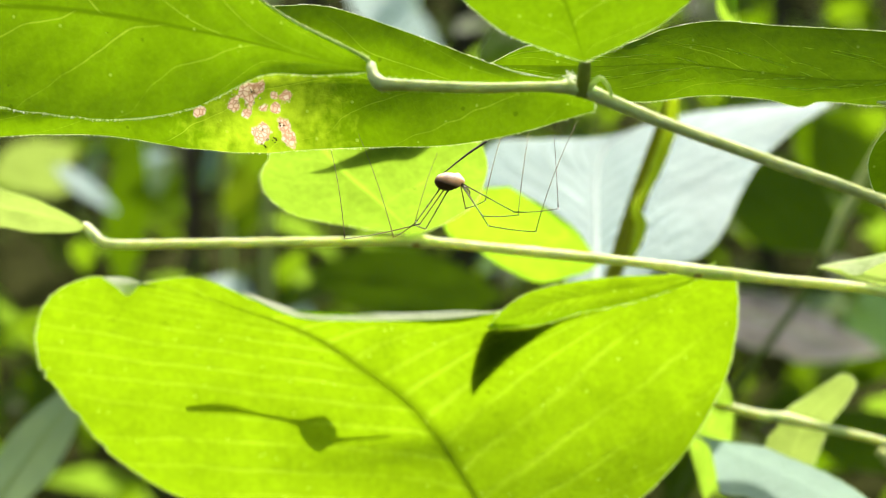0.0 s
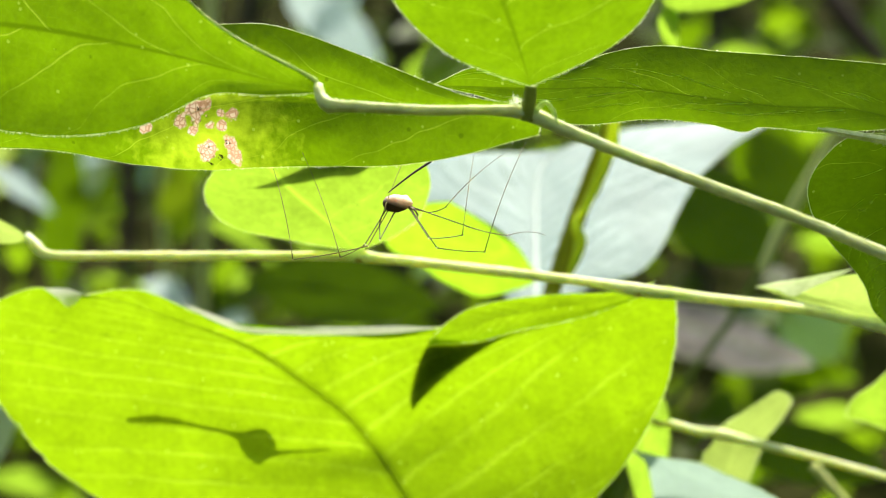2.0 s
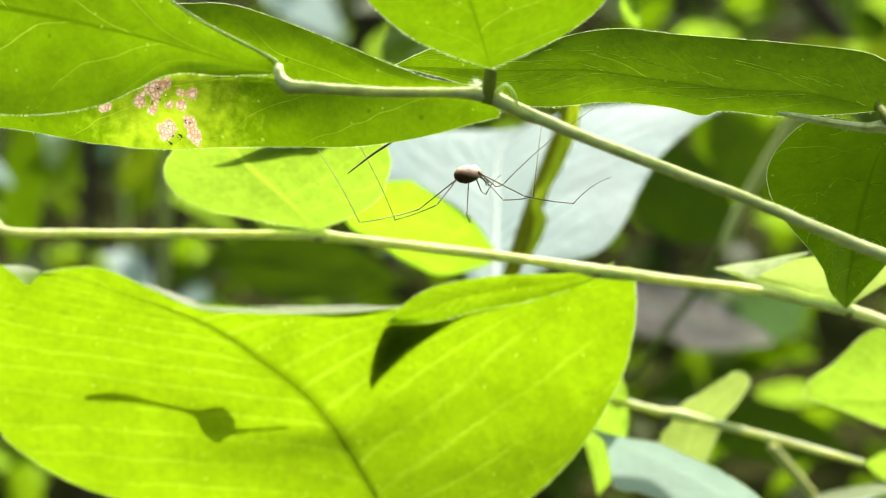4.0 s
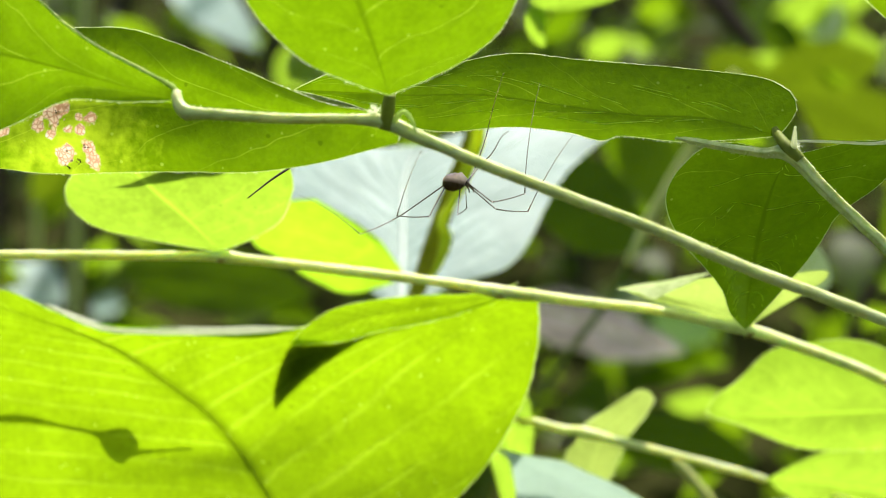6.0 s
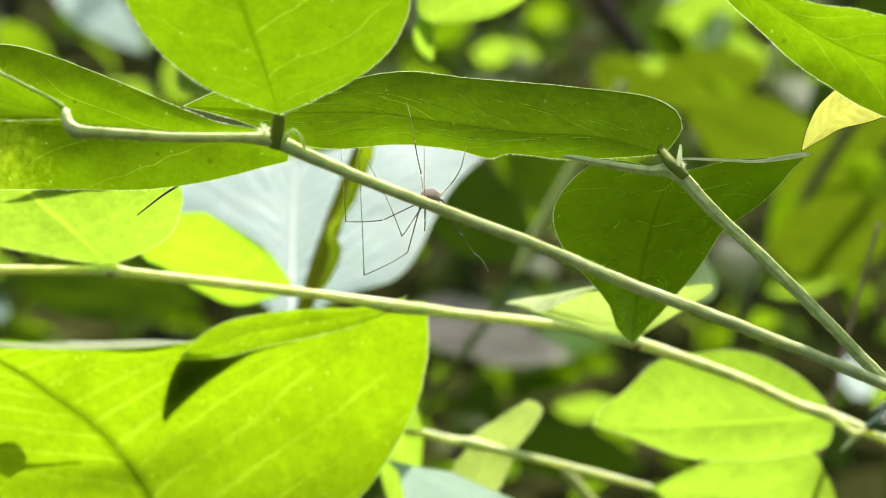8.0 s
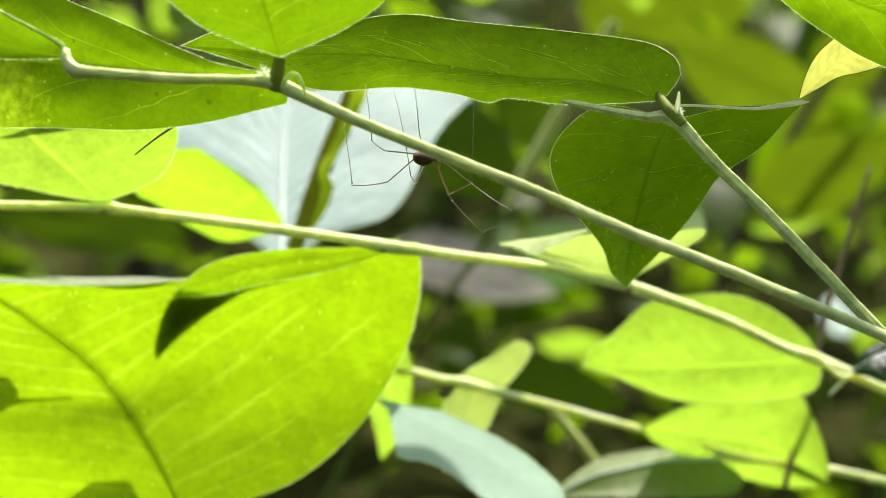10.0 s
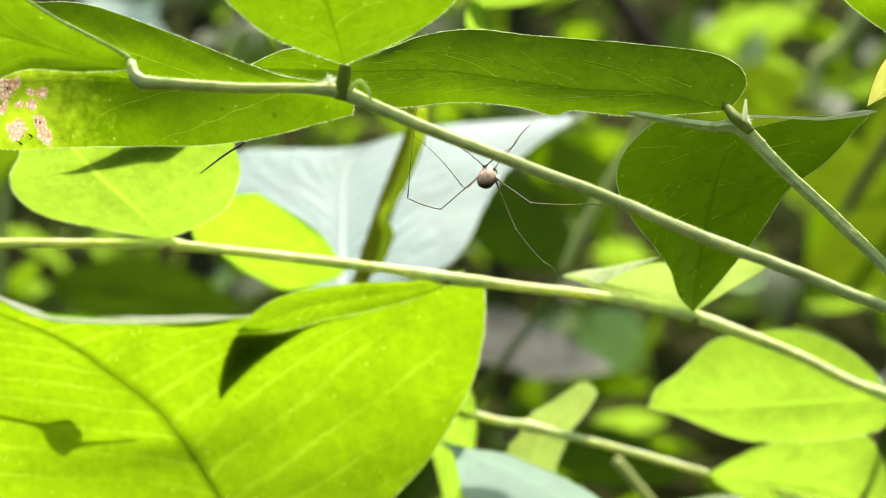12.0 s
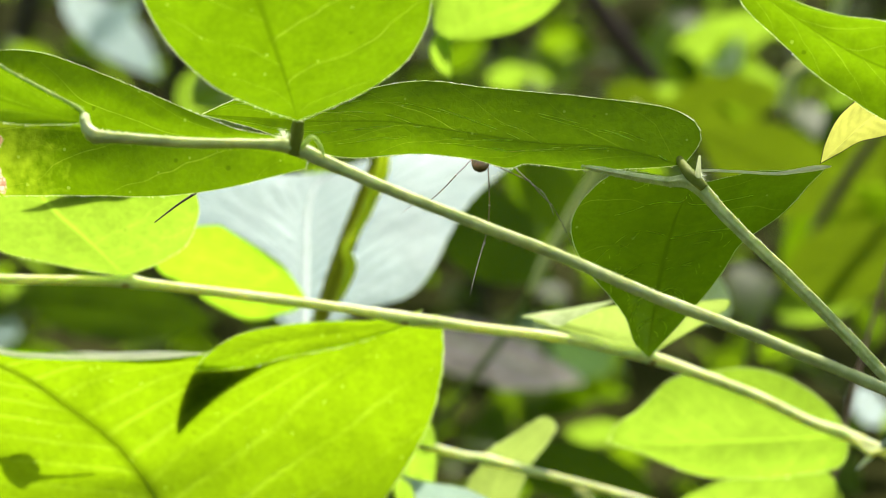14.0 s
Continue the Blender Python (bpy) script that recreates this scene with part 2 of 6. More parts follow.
def mm(p):
    return Vector((p[0] / 1000, p[1] / 1000, p[2] / 1000 + LEVEL))


def curve_points(points, count, even=True):
    """Evenly spaced places on a smooth curve through the points; extra values are carried along."""
    pts = np.array(points, float)
    ext = np.vstack([2 * pts[0] - pts[1], pts, 2 * pts[-1] - pts[-2]])
    dense = []
    for i in range(1, len(ext) - 2):
        p0, p1, p2, p3 = ext[i - 1:i + 3]
        for k in range(24):
            s = k / 24
            dense.append(0.5 * (2 * p1 + (p2 - p0) * s + (2 * p0 - 5 * p1 + 4 * p2 - p3) * s * s + (3 * p1 - p0 - 3 * p2 + p3) * s ** 3))
    dense.append(pts[-1])
    dense = np.array(dense)
    if not even:
        want = np.linspace(0, len(dense) - 1, count)
        return np.stack([np.interp(want, np.arange(len(dense)), dense[:, k]) for k in range(dense.shape[1])], 1)
    length = np.concatenate([[0], np.cumsum(np.linalg.norm(np.diff(dense[:, :3], axis=0), axis=1))])
    want = np.linspace(0, length[-1], count)
    return np.stack([np.interp(want, length, dense[:, k]) for k in range(dense.shape[1])], 1)


def mesh_from(name, verts, faces, uvs=None, smooth=True):
    me = bpy.data.meshes.new(name)
    me.from_pydata([tuple(v) for v in verts], [], faces)
    if uvs is not None:
        layer = me.uv_layers.new(name="leaf")
        flat = np.array([uvs[me.loops[i].vertex_index] for i in range(len(me.loops))], np.float32).ravel()
        layer.data.foreach_set("uv", flat)
    if smooth:
        me.polygons.foreach_set("use_smooth", [True] * len(me.polygons))
    me.update()
    return me


def part(name, me, material, parent, label=""):
    ob = new(name, me)
    me.materials.append(material)
    ob.parent = parent
    if label:
        tagged(ob, label=label)
    return ob


def thing(name, place, label, category, group="", kind=""):
    ob = new(name)
    ob.empty_display_size = 0.01
    ob.location = place
    return tagged(ob, label=label, category=category, group=group, kind=kind)


def root_of(parent):
    while parent.parent:
        parent = parent.parent
    return Vector(parent.location)


def tube_data(centres, radii, sides=10, cap=True, lump=0.0, seed=0, ridge=0.0):
    """A round tube along centres (m)."""
    c = np.array(centres)
    n = len(c)
    tan = np.gradient(c, axis=0)
    tan /= np.linalg.norm(tan, axis=1)[:, None] + 1e-12
    ref = np.array([0, 0, 1.0]) if abs(tan[0][2]) < 0.9 else np.array([0, 1.0, 0])
    verts, faces = [], []
    a = np.cross(tan[0], ref)
    a /= np.linalg.norm(a)
    for i in range(n):
        a = a - tan[i] * np.dot(a, tan[i])
        a /= np.linalg.norm(a) + 1e-12
        b = np.cross(tan[i], a)
        for k in range(sides):
            w = 2 * math.pi * k / sides
            r = radii[i] * (1 + ridge * math.cos(5 * w + i * 0.02))
            if lump:
                r *= 1 + lump * noise.noise(Vector((c[i][0] * 260 + seed, c[i][2] * 260 + k * 0.8, seed)))
            verts.append(c[i] + r * (math.cos(w) * a + math.sin(w) * b))
    for i in range(n - 1):
        for k in range(sides):
            k2 = (k + 1) % sides
            faces.append((i * sides + k, i * sides + k2, (i + 1) * sides + k2, (i + 1) * sides + k))
    if cap:
        faces.append(tuple(range(sides - 1, -1, -1)))
        faces.append(tuple(range((n - 1) * sides, n * sides)))
    return verts, faces


def stem_mesh(name, spec, origin, per=8, sides=12, lump=0.12, seed=0, ridge=0.0):
    pts = curve_points(spec, max(8, per * len(spec)))
    c = np.array([mm(p) - origin for p in pts])
    v, f = tube_data(c, pts[:, 3] / 1000, sides, lump=lump, seed=seed, ridge=ridge)
    return mesh_from(name, v, f), c, pts[:, 3] / 1000


def leaf(shape, parent, material, label="", cup=0.0, ruffle=0.5, rim=0.1, rib=0.0, rib_material=None, margin_material=None, nu=56, nv=13, seed=1, hairs=0, name="leaf", even=True, veins=0, vein_reach=0.3, teeth=0.0):
    """A blade lofted from its midrib and two margins, with a raised midrib and a thickened margin. ruffle and cup in millimetres."""
    origin = root_of(parent)
    mid, left, right = (curve_points(s, nu, even) for s in shape)
    verts, uvs, faces = [], [], []
    cols = [i / nv for i in range(-nv, nv + 1)]
    for i in range(nu):
        s = i / (nu - 1)
        up = np.cross(right[i] - left[i], mid[min(i + 1, nu - 1)] - mid[max(i - 1, 0)])
        up /= np.linalg.norm(up) + 1e-9
        fade = math.sin(math.pi * min(1, max(0, s)))
        for v in cols:
            edge = left[i] if v < 0 else right[i]
            k = abs(v)
            p = mid[i] * (1 - k) + edge * k
            w = noise.noise(Vector((p[0] * 0.07 + seed * 7, p[2] * 0.07, p[1] * 0.05)))
            w2 = noise.noise(Vector((p[0] * 0.22 + seed * 3, p[2] * 0.22, 5.0)))
            lift = cup * math.sin(math.pi * k) * fade + ruffle * fade * (w * 1.6 + w2 * 0.5) * (0.35 + 0.65 * k)
            # blade swells between the side veins
            lift += 0.22 * ruffle * math.sin((s * 11 - k * 1.6) * 2 * math.pi) * math.sin(math.pi * k) * fade
            jag = 1 + (0.012 * noise.noise(Vector((s * 60 + seed, v * 3, 2))) if k == 1 else 0)
            if teeth and k == 1:
                jag -= teeth * ((s * 17) % 1) * fade
            p = mid[i] + (p - mid[i]) * jag + up * lift
            verts.append(mm(p) - origin)
            uvs.append((s, v))
    row = len(cols)
    for i in range(nu - 1):
        for j in range(row - 1):
            a = i * row + j
            faces.append((a, a + 1, a + row + 1, a + row))
    blade = part(name, mesh_from(name, verts, faces, uvs), material, parent, label)
    if veins:
        part("venation", vein_mesh(np.array([tuple(v) for v in verts]).reshape(nu, row, 3), veins, vein_reach, seed), VEIN, blade)
    if rib:
        c = [np.array(verts[i * row + nv]) for i in range(nu - 2)]
        v, f = tube_data(c, [rib / 1000 * (1 - 0.8 * i / nu) for i in range(nu - 2)], 8)
        part("midrib", mesh_from("midrib", v, f), rib_material or RIB, blade)
    if rim:
        loop = [np.array(verts[i * row]) for i in range(nu)] + [np.array(verts[i * row + row - 1]) for i in range(nu - 2, -1, -1)]
        v, f = fringe_data(loop, [np.array(verts[i * row + nv]) for i in list(range(nu)) + list(range(nu - 2, -1, -1))], rim, seed) if hairs else tube_data(loop, [rim / 1000] * len(loop), 6)
        part("margin", mesh_from("margin", v, f), margin_material or MARGIN, blade)
        if hairs:
            rng = random.Random(seed)
            hv, hf = [], []
            for _ in range(hairs):
                i = rng.randrange(len(loop) - 1)
                base = Vector(loop[i]).lerp(Vector(loop[i + 1]), rng.random())
                centre = Vector(verts[(min(i, nu - 1) if i < nu else 2 * nu - 2 - i) * row + nv])
                outward = (base - centre).normalized() + Vector((rng.uniform(-.5, .5), rng.uniform(-.6, .6), rng.uniform(-.5, .5)))
                add_hair(hv, hf, base, outward.normalized(), rng.uniform(0.15, 0.5) / 1000)
            part("hairs", mesh_from("hairs", hv, hf), HAIR, blade)
    return blade


def vein_mesh(grid, count, reach, seed, gaps=True):
    """Thin raised side veins on the underside of a blade, from the midrib towards the margin, some forking or fading out."""
    rng = random.Random(seed * 13)
    nu, row, _ = grid.shape
    nv = row // 2
    verts, faces = [], []

    def on_blade(s, v):
        i, j = min(max(s, 0), 1) * (nu - 1), (min(max(v, -1), 1) + 1) * nv
        a, b = min(int(i), nu - 2), min(int(j), row - 2)
        fi, fj = i - a, j - b
        return (grid[a, b] * (1 - fi) + grid[a + 1, b] * fi) * (1 - fj) + (grid[a, b + 1] * (1 - fi) + grid[a + 1, b + 1] * fi) * fj

    def trace(s0, v0, side, length, r):
        line, radii = [], []
        n = 44
        wob = rng.uniform(0, 9)
        for k in range(n):
            q = k / (n - 1)
            s = s0 + reach * length * q ** 1.15 + 0.009 * math.sin(q * 7 + wob)
            v = side * (abs(v0) + (0.93 - abs(v0)) * length * q) + 0.02 * math.sin(q * 8 + wob)
            if s > 0.97:
                break
            here = on_blade(s, v) + np.array((0, -0.00006, 0))
            if noise.noise(Vector(here) * 420 + Vector((seed, wob, 0))) < -0.3 and gaps:
                flush(line, radii)
                line, radii = [], []
                continue
            line.append(here)
            radii.append(r * (1 - 0.6 * q) / 1000 * (0.45 + 0.9 * rng.random()))
        flush(line, radii)

    def flush(line, radii):
        if len(line) > 2:
            radii[0] *= 0.3
            radii[-1] *= 0.3
            tv, tf = tube_data(line, radii, 5, cap=False)
            base = len(verts)
            verts.extend(tv)
            faces.extend(tuple(base + a for a in f) for f in tf)

    for side in (-1, 1):
        for k in range(count):
            s0 = (k + 0.3 + rng.uniform(-.2, .2)) / (count + 0.6) * 0.85
            long = rng.uniform(0.55, 1.0)
            trace(s0, 0.02, side, long, 0.1)
            if rng.random() < 0.6:
                trace(s0 + reach * 0.35 * long, 0.35 * long, side, rng.uniform(0.3, 0.6), 0.05)
            trace(s0 + rng.uniform(0, 0.9) / count, rng.uniform(0.1, 0.7), side, rng.uniform(0.08, 0.25), 0.05)
    return mesh_from("venation", verts, faces)


def add_hair(verts, faces, base, way, length, r=0.00006):
    side = way.cross(SUN)
    side = side.normalized() if side.length > 0.05 else way.orthogonal().normalized()
    k = len(verts)
    verts.extend((base - side * r, base + side * r, base + way * length + Vector((0, 0, -0.15 * length))))
    faces.append((k, k + 1, k + 2))


def fringe_data(loop, mids, rim, seed):
    """A thin ragged membrane along a margin, as of dense short hairs."""
    verts, faces = [], []
    path = [Vector(a).lerp(Vector(b), k / 6) for a, b in zip(loop, loop[1:]) for k in range(6)]
    inner = [Vector(a).lerp(Vector(b), k / 6) for a, b in zip(mids, mids[1:]) for k in range(6)]
    for i, p in enumerate(path):
        along = path[min(i + 1, len(path) - 1)] - path[max(i - 1, 0)]
        out = along.cross(SUN)
        out = out.normalized() if out.length > 1e-7 else Vector((0, 0, 1))
        if out.dot(p - inner[i]) < 0:
            out = -out
        w = rim / 1000 * (1.3 + 1.6 * noise.noise(p * 3500 + Vector((seed, 0, 0))) + 0.9 * noise.noise(p * 500))
        verts.extend((p, p + out * max(0.2 * rim / 1000, w)))
        if i:
            k = 2 * i
            faces.append((k - 2, k - 1, k + 1, k))
    return verts, faces


def stem_hairs(centres, radii, parent, count, seed, material=None):
    rng = random.Random(seed)
    hv, hf = [], []
    for _ in range(count):
        i = rng.randrange(len(centres) - 1)
        c = Vector(centres[i]).lerp(Vector(centres[i + 1]), rng.random())
        along = (Vector(centres[i + 1]) - Vector(centres[i])).normalized()
        way = along.orthogonal().normalized()
        way.rotate(Matrix.Rotation(rng.uniform(0, 2 * math.pi), 3, along))
        add_hair(hv, hf, c + way * radii[i] * 0.95, (way + along * rng.uniform(-.4, .5)).normalized(), rng.uniform(0.2, 0.5) / 1000)
    part("hairs", mesh_from("hairs", hv, hf), material or FUZZ, parent)


def raised(points, lift):
    return [tuple(np.array(p) + np.array(SUN) * lift) for p in points]


# blades: midrib, one margin, the other margin, each from the base to the tip
SHAPE_curl_leaf = (
    [(-40.1, 14.0, 10.2), (-54.0, 15.0, 13.7), (-70.5, 16.0, 18.0), (-90.4, 18.0, 21.9), (-112.9, 24.0, 23.9), (-143.3, 32.0, 24.3)],
    [(-40.1, 14.0, 10.2), (-50.1, 14.7, 9.9), (-58.9, 15.9, 10.3), (-66.1, 17.1, 7.4), (-72.1, 17.8, 4.9), (-80.1, 18.5, 3.5), (-88.4, 20.0, 3.4), (-97.7, 21.5, 4.5), (-107.1, 23.0, 6.1), (-122.7, 25.0, 10.3), (-143.3, 32.0, 24.3)],
    [(-40.1, 14.0, 10.2), (-41.4, 14.0, 12.4), (-46.0, 13.0, 15.0), (-53.6, 13.0, 19.0), (-59.7, 13.0, 23.2), (-66.6, 12.0, 29.4), (-79.0, 12.0, 36.4), (-95.8, 14.0, 40.9), (-117.4, 20.0, 36.4), (-143.3, 32.0, 24.3)],
)
SHAPE_spotted_leaf = (
    [(-8.0, 22.0, 8.5), (-16.4, 27.0, 8.1), (-32.8, 35.0, 8.8), (-53.9, 42.0, 10.6), (-78.9, 48.0, 10.3), (-107.6, 56.0, 7.0), (-147.2, 66.0, 6.0)],
    [(-8.0, 22.0, 8.5), (-2.6, 23.0, 4.0), (-8.6, 25.0, 1.9), (-18.6, 28.5, -0.6), (-29.8, 33.0, -2.0), (-44.5, 38.5, -2.0), (-56.3, 42.5, -2.2), (-66.2, 46.0, -2.5), (-79.3, 49.0, -1.3), (-94.0, 53.0, 1.2), (-105.8, 57.0, 1.9), (-117.6, 60.0, 1.7), (-132.1, 64.0, 0.1), (-147.2, 66.0, 6.0)],
    [(-8.0, 22.0, 8.5), (-15.3, 25.5, 9.8), (-21.4, 29.5, 12.0), (-32.6, 34.5, 16.6), (-42.9, 37.2, 20.6), (-51.3, 40.0, 23.4), (-58.9, 43.0, 24.0), (-66.7, 46.0, 23.4), (-88.0, 52.0, 19.1), (-111.4, 58.5, 13.6), (-147.2, 66.0, 6.0)],
)
SHAPE_stalk_leaf = (
    [(-4.9, 12.0, 11.0), (-6.9, 7.0, 17.8), (-10.0, -1.0, 26.5), (-13.0, -8.0, 35.8), (-15.8, -15.0, 46.5), (-18.3, -20.0, 57.0)],
    [(-4.9, 12.0, 11.0), (-12.2, 11.0, 13.6), (-19.6, 8.0, 17.1), (-25.8, 4.0, 22.9), (-29.5, -2.0, 29.8), (-31.7, -9.0, 39.0), (-29.9, -15.0, 48.8), (-18.3, -20.0, 57.0)],
    [(-4.9, 12.0, 11.0), (2.0, 12.0, 13.9), (7.7, 11.5, 16.8), (13.3, 10.0, 21.2), (16.4, 6.0, 27.4), (16.6, 1.0, 34.4), (13.5, -7.0, 43.5), (5.2, -13.0, 51.5), (-18.3, -20.0, 57.0)],
)
SHAPE_long_leaf = (
    [(64.9, 42.0, 4.7), (52.0, 43.5, 7.8), (38.6, 44.0, 8.4), (23.3, 45.5, 10.5), (10.9, 47.0, 12.1), (-3.6, 52.0, 12.2), (-24.1, 64.0, 13.5)],
    [(64.9, 42.0, 4.7), (58.0, 42.3, 4.1), (46.8, 43.0, 3.7), (36.6, 43.6, 4.7), (33.0, 43.8, 3.8), (26.4, 44.8, 5.4), (16.1, 46.0, 6.3), (4.8, 48.0, 5.4), (-2.5, 51.3, 6.6), (-8.9, 54.6, 9.1), (-15.3, 58.8, 11.3), (-24.1, 64.0, 13.5)],
    [(64.9, 42.0, 4.7), (67.3, 42.5, 7.5), (68.4, 43.2, 10.3), (66.6, 44.1, 13.2), (61.4, 44.9, 15.4), (47.0, 45.8, 17.1), (29.5, 46.9, 18.5), (18.2, 48.1, 19.7), (8.9, 49.1, 18.5), (1.6, 51.0, 16.1), (-7.8, 53.8, 17.0), (-16.4, 58.2, 16.5), (-24.1, 64.0, 13.5)],
)
SHAPE_pendant_leaf = (
    [(67.6, 48.0, 1.0), (65.3, 52.0, -5.0), (64.2, 60.0, -13.5), (64.7, 74.0, -22.5), (65.7, 88.0, -29.8), (67.4, 102.0, -35.1)],
    [(67.6, 48.0, 1.0), (57.1, 47.0, 3.4), (51.1, 49.0, 1.7), (46.5, 53.0, -4.0), (46.4, 57.0, -9.3), (49.8, 64.0, -14.7), (55.5, 74.0, -20.5), (60.3, 84.0, -26.2), (63.3, 94.0, -31.4), (67.4, 102.0, -35.1)],
    [(67.6, 48.0, 1.0), (78.7, 50.0, 3.4), (87.4, 51.0, 4.0), (93.1, 52.0, 4.5), (91.4, 55.0, 1.6), (86.7, 58.0, -3.9), (79.6, 63.0, -10.5), (76.9, 69.0, -16.3), (73.3, 80.0, -23.2), (70.7, 92.0, -29.3), (67.4, 102.0, -35.1)],
)
SHAPE_vine_end_leaf = (
    [(-120.7, 140.0, -17.6), (-128.7, 140.0, -14.9), (-137.9, 140.0, -12.8), (-151.2, 141.0, -10.0), (-174.7, 144.0, -7.0)],
    [(-120.7, 140.0, -17.6), (-125.7, 143.0, -18.5), (-134.1, 145.0, -18.2), (-142.6, 147.0, -17.0), (-156.2, 148.0, -16.6), (-174.7, 144.0, -7.0)],
    [(-120.7, 140.0, -17.6), (-122.8, 137.0, -15.0), (-130.7, 133.0, -10.6), (-137.5, 130.0, -8.2), (-149.0, 130.0, -3.7), (-174.7, 144.0, -7.0)],
)
SHAPE_oval_leaf = (
    [(-45.3, 136.0, -20.4), (-51.5, 130.0, -13.6), (-59.3, 124.0, -6.0), (-64.6, 118.0, 0.8), (-69.6, 112.0, 9.2)],
    [(-45.3, 136.0, -20.4), (-57.2, 135.0, -18.5), (-67.0, 133.0, -16.5), (-74.2, 131.0, -13.8), (-77.7, 128.0, -10.0), (-77.9, 125.0, -6.2), (-75.4, 121.0, -2.6), (-74.0, 116.0, 3.4), (-69.6, 112.0, 9.2)],
    [(-45.3, 136.0, -20.4), (-38.0, 132.0, -17.5), (-31.4, 128.0, -13.3), (-28.5, 122.0, -7.2), (-28.4, 118.0, -2.3), (-32.5, 114.0, 4.9), (-46.4, 110.0, 12.2), (-69.6, 112.0, 9.2)],
)
SHAPE_yellow_leaf = (
    [(-32.8, 234.0, -30.9), (-25.1, 230.0, -27.9), (-17.5, 225.0, -24.9), (-14.3, 218.0, -20.4), (-27.9, 204.0, -9.9)],
    [(-32.8, 234.0, -30.9), (-22.6, 238.0, -35.7), (-13.5, 236.0, -34.3), (-6.5, 233.0, -31.3), (-8.7, 226.0, -25.8), (-14.2, 216.0, -18.9), (-27.9, 204.0, -9.9)],
    [(-32.8, 234.0, -30.9), (-38.4, 228.0, -26.1), (-44.5, 222.0, -22.2), (-44.7, 216.0, -17.6), (-38.2, 208.0, -11.9), (-33.7, 206.0, -10.5), (-27.9, 204.0, -9.9)],
)
SHAPE_broad_leaf = (
    [(-28.4, 160.0, -95.4), (-31.6, 160.0, -88.1), (-34.8, 160.0, -81.9), (-39.3, 160.0, -74.2), (-43.9, 161.0, -67.6), (-48.1, 157.4, -61.5), (-53.6, 154.2, -56.0), (-59.7, 151.3, -51.0), (-65.8, 148.4, -46.1), (-71.9, 146.2, -42.4), (-78.1, 144.6, -39.6), (-84.3, 143.1, -37.2), (-91.8, 141.5, -34.5), (-100.5, 139.8, -31.6), (-110.0, 139.2, -30.6)],
    [(-28.4, 160.0, -95.4), (-63.7, 177.4, -96.8), (-85.1, 173.7, -89.9), (-105.0, 170.4, -83.8), (-117.6, 165.9, -75.7), (-124.6, 161.4, -67.6), (-131.0, 155.2, -56.9), (-134.6, 151.5, -50.6), (-134.9, 147.8, -44.3), (-133.3, 144.2, -38.3), (-130.7, 141.7, -34.3), (-127.2, 139.9, -31.4), (-122.2, 138.6, -29.3), (-116.9, 138.0, -28.5), (-110.0, 139.2, -30.6)],
    [(-28.4, 160.0, -95.4), (-5.9, 158.0, -88.6), (8.6, 157.0, -78.1), (19.1, 155.5, -63.7), (25.2, 148.7, -47.7), (25.7, 138.8, -31.9), (23.9, 136.5, -28.5), (17.1, 138.0, -31.0), (10.2, 139.0, -33.4), (0.2, 140.8, -36.3), (-12.5, 142.0, -38.2), (-20.1, 142.5, -39.3), (-26.7, 142.6, -37.8), (-40.6, 143.4, -38.3), (-58.6, 143.5, -38.2), (-77.8, 142.6, -36.4), (-94.9, 138.2, -29.1), (-110.0, 139.2, -30.6)],
)
SHAPE_pale_leaf = (
    [(-7.0, 255.2, -43.5), (-7.1, 271.3, -30.8), (-7.2, 287.3, -18.2), (-7.0, 302.0, -6.6), (-3.5, 312.5, 1.6), (6.8, 319.7, 7.3)],
    [(-7.0, 255.2, -43.5), (-29.2, 277.3, -26.1), (-38.8, 291.5, -14.9), (-41.0, 304.1, -5.0), (-38.2, 314.2, 3.0), (-23.9, 315.2, 3.8), (-10.3, 315.1, 3.7), (-0.9, 316.5, 4.8), (6.8, 319.7, 7.3)],
    [(-7.0, 255.2, -43.5), (6.0, 265.1, -35.7), (22.2, 271.7, -30.5), (29.4, 281.2, -23.0), (34.2, 292.5, -14.1), (41.2, 305.3, -4.0), (50.4, 315.6, 4.1), (58.7, 322.5, 9.5), (65.6, 329.0, 14.6), (52.2, 327.6, 13.5), (34.7, 326.0, 12.3), (20.7, 324.0, 10.7), (6.8, 319.7, 7.3)],
)
SHAPE_shoot_leaf = (
    [(72.9, 140.0, -37.3), (64.2, 142.0, -33.4), (56.9, 146.0, -31.3), (50.8, 150.0, -30.0), (44.5, 152.0, -29.3)],
    [(72.9, 140.0, -37.3), (65.7, 144.0, -35.4), (59.6, 147.0, -33.7), (52.2, 150.0, -31.8), (48.4, 152.0, -30.4), (44.5, 152.0, -29.3)],
    [(72.9, 140.0, -37.3), (81.5, 138.0, -31.8), (89.0, 134.0, -26.5), (88.1, 131.0, -24.1), (77.7, 130.0, -25.1), (65.2, 130.0, -25.1), (55.8, 136.0, -27.4), (49.2, 146.0, -28.5), (44.5, 152.0, -29.3)],
)
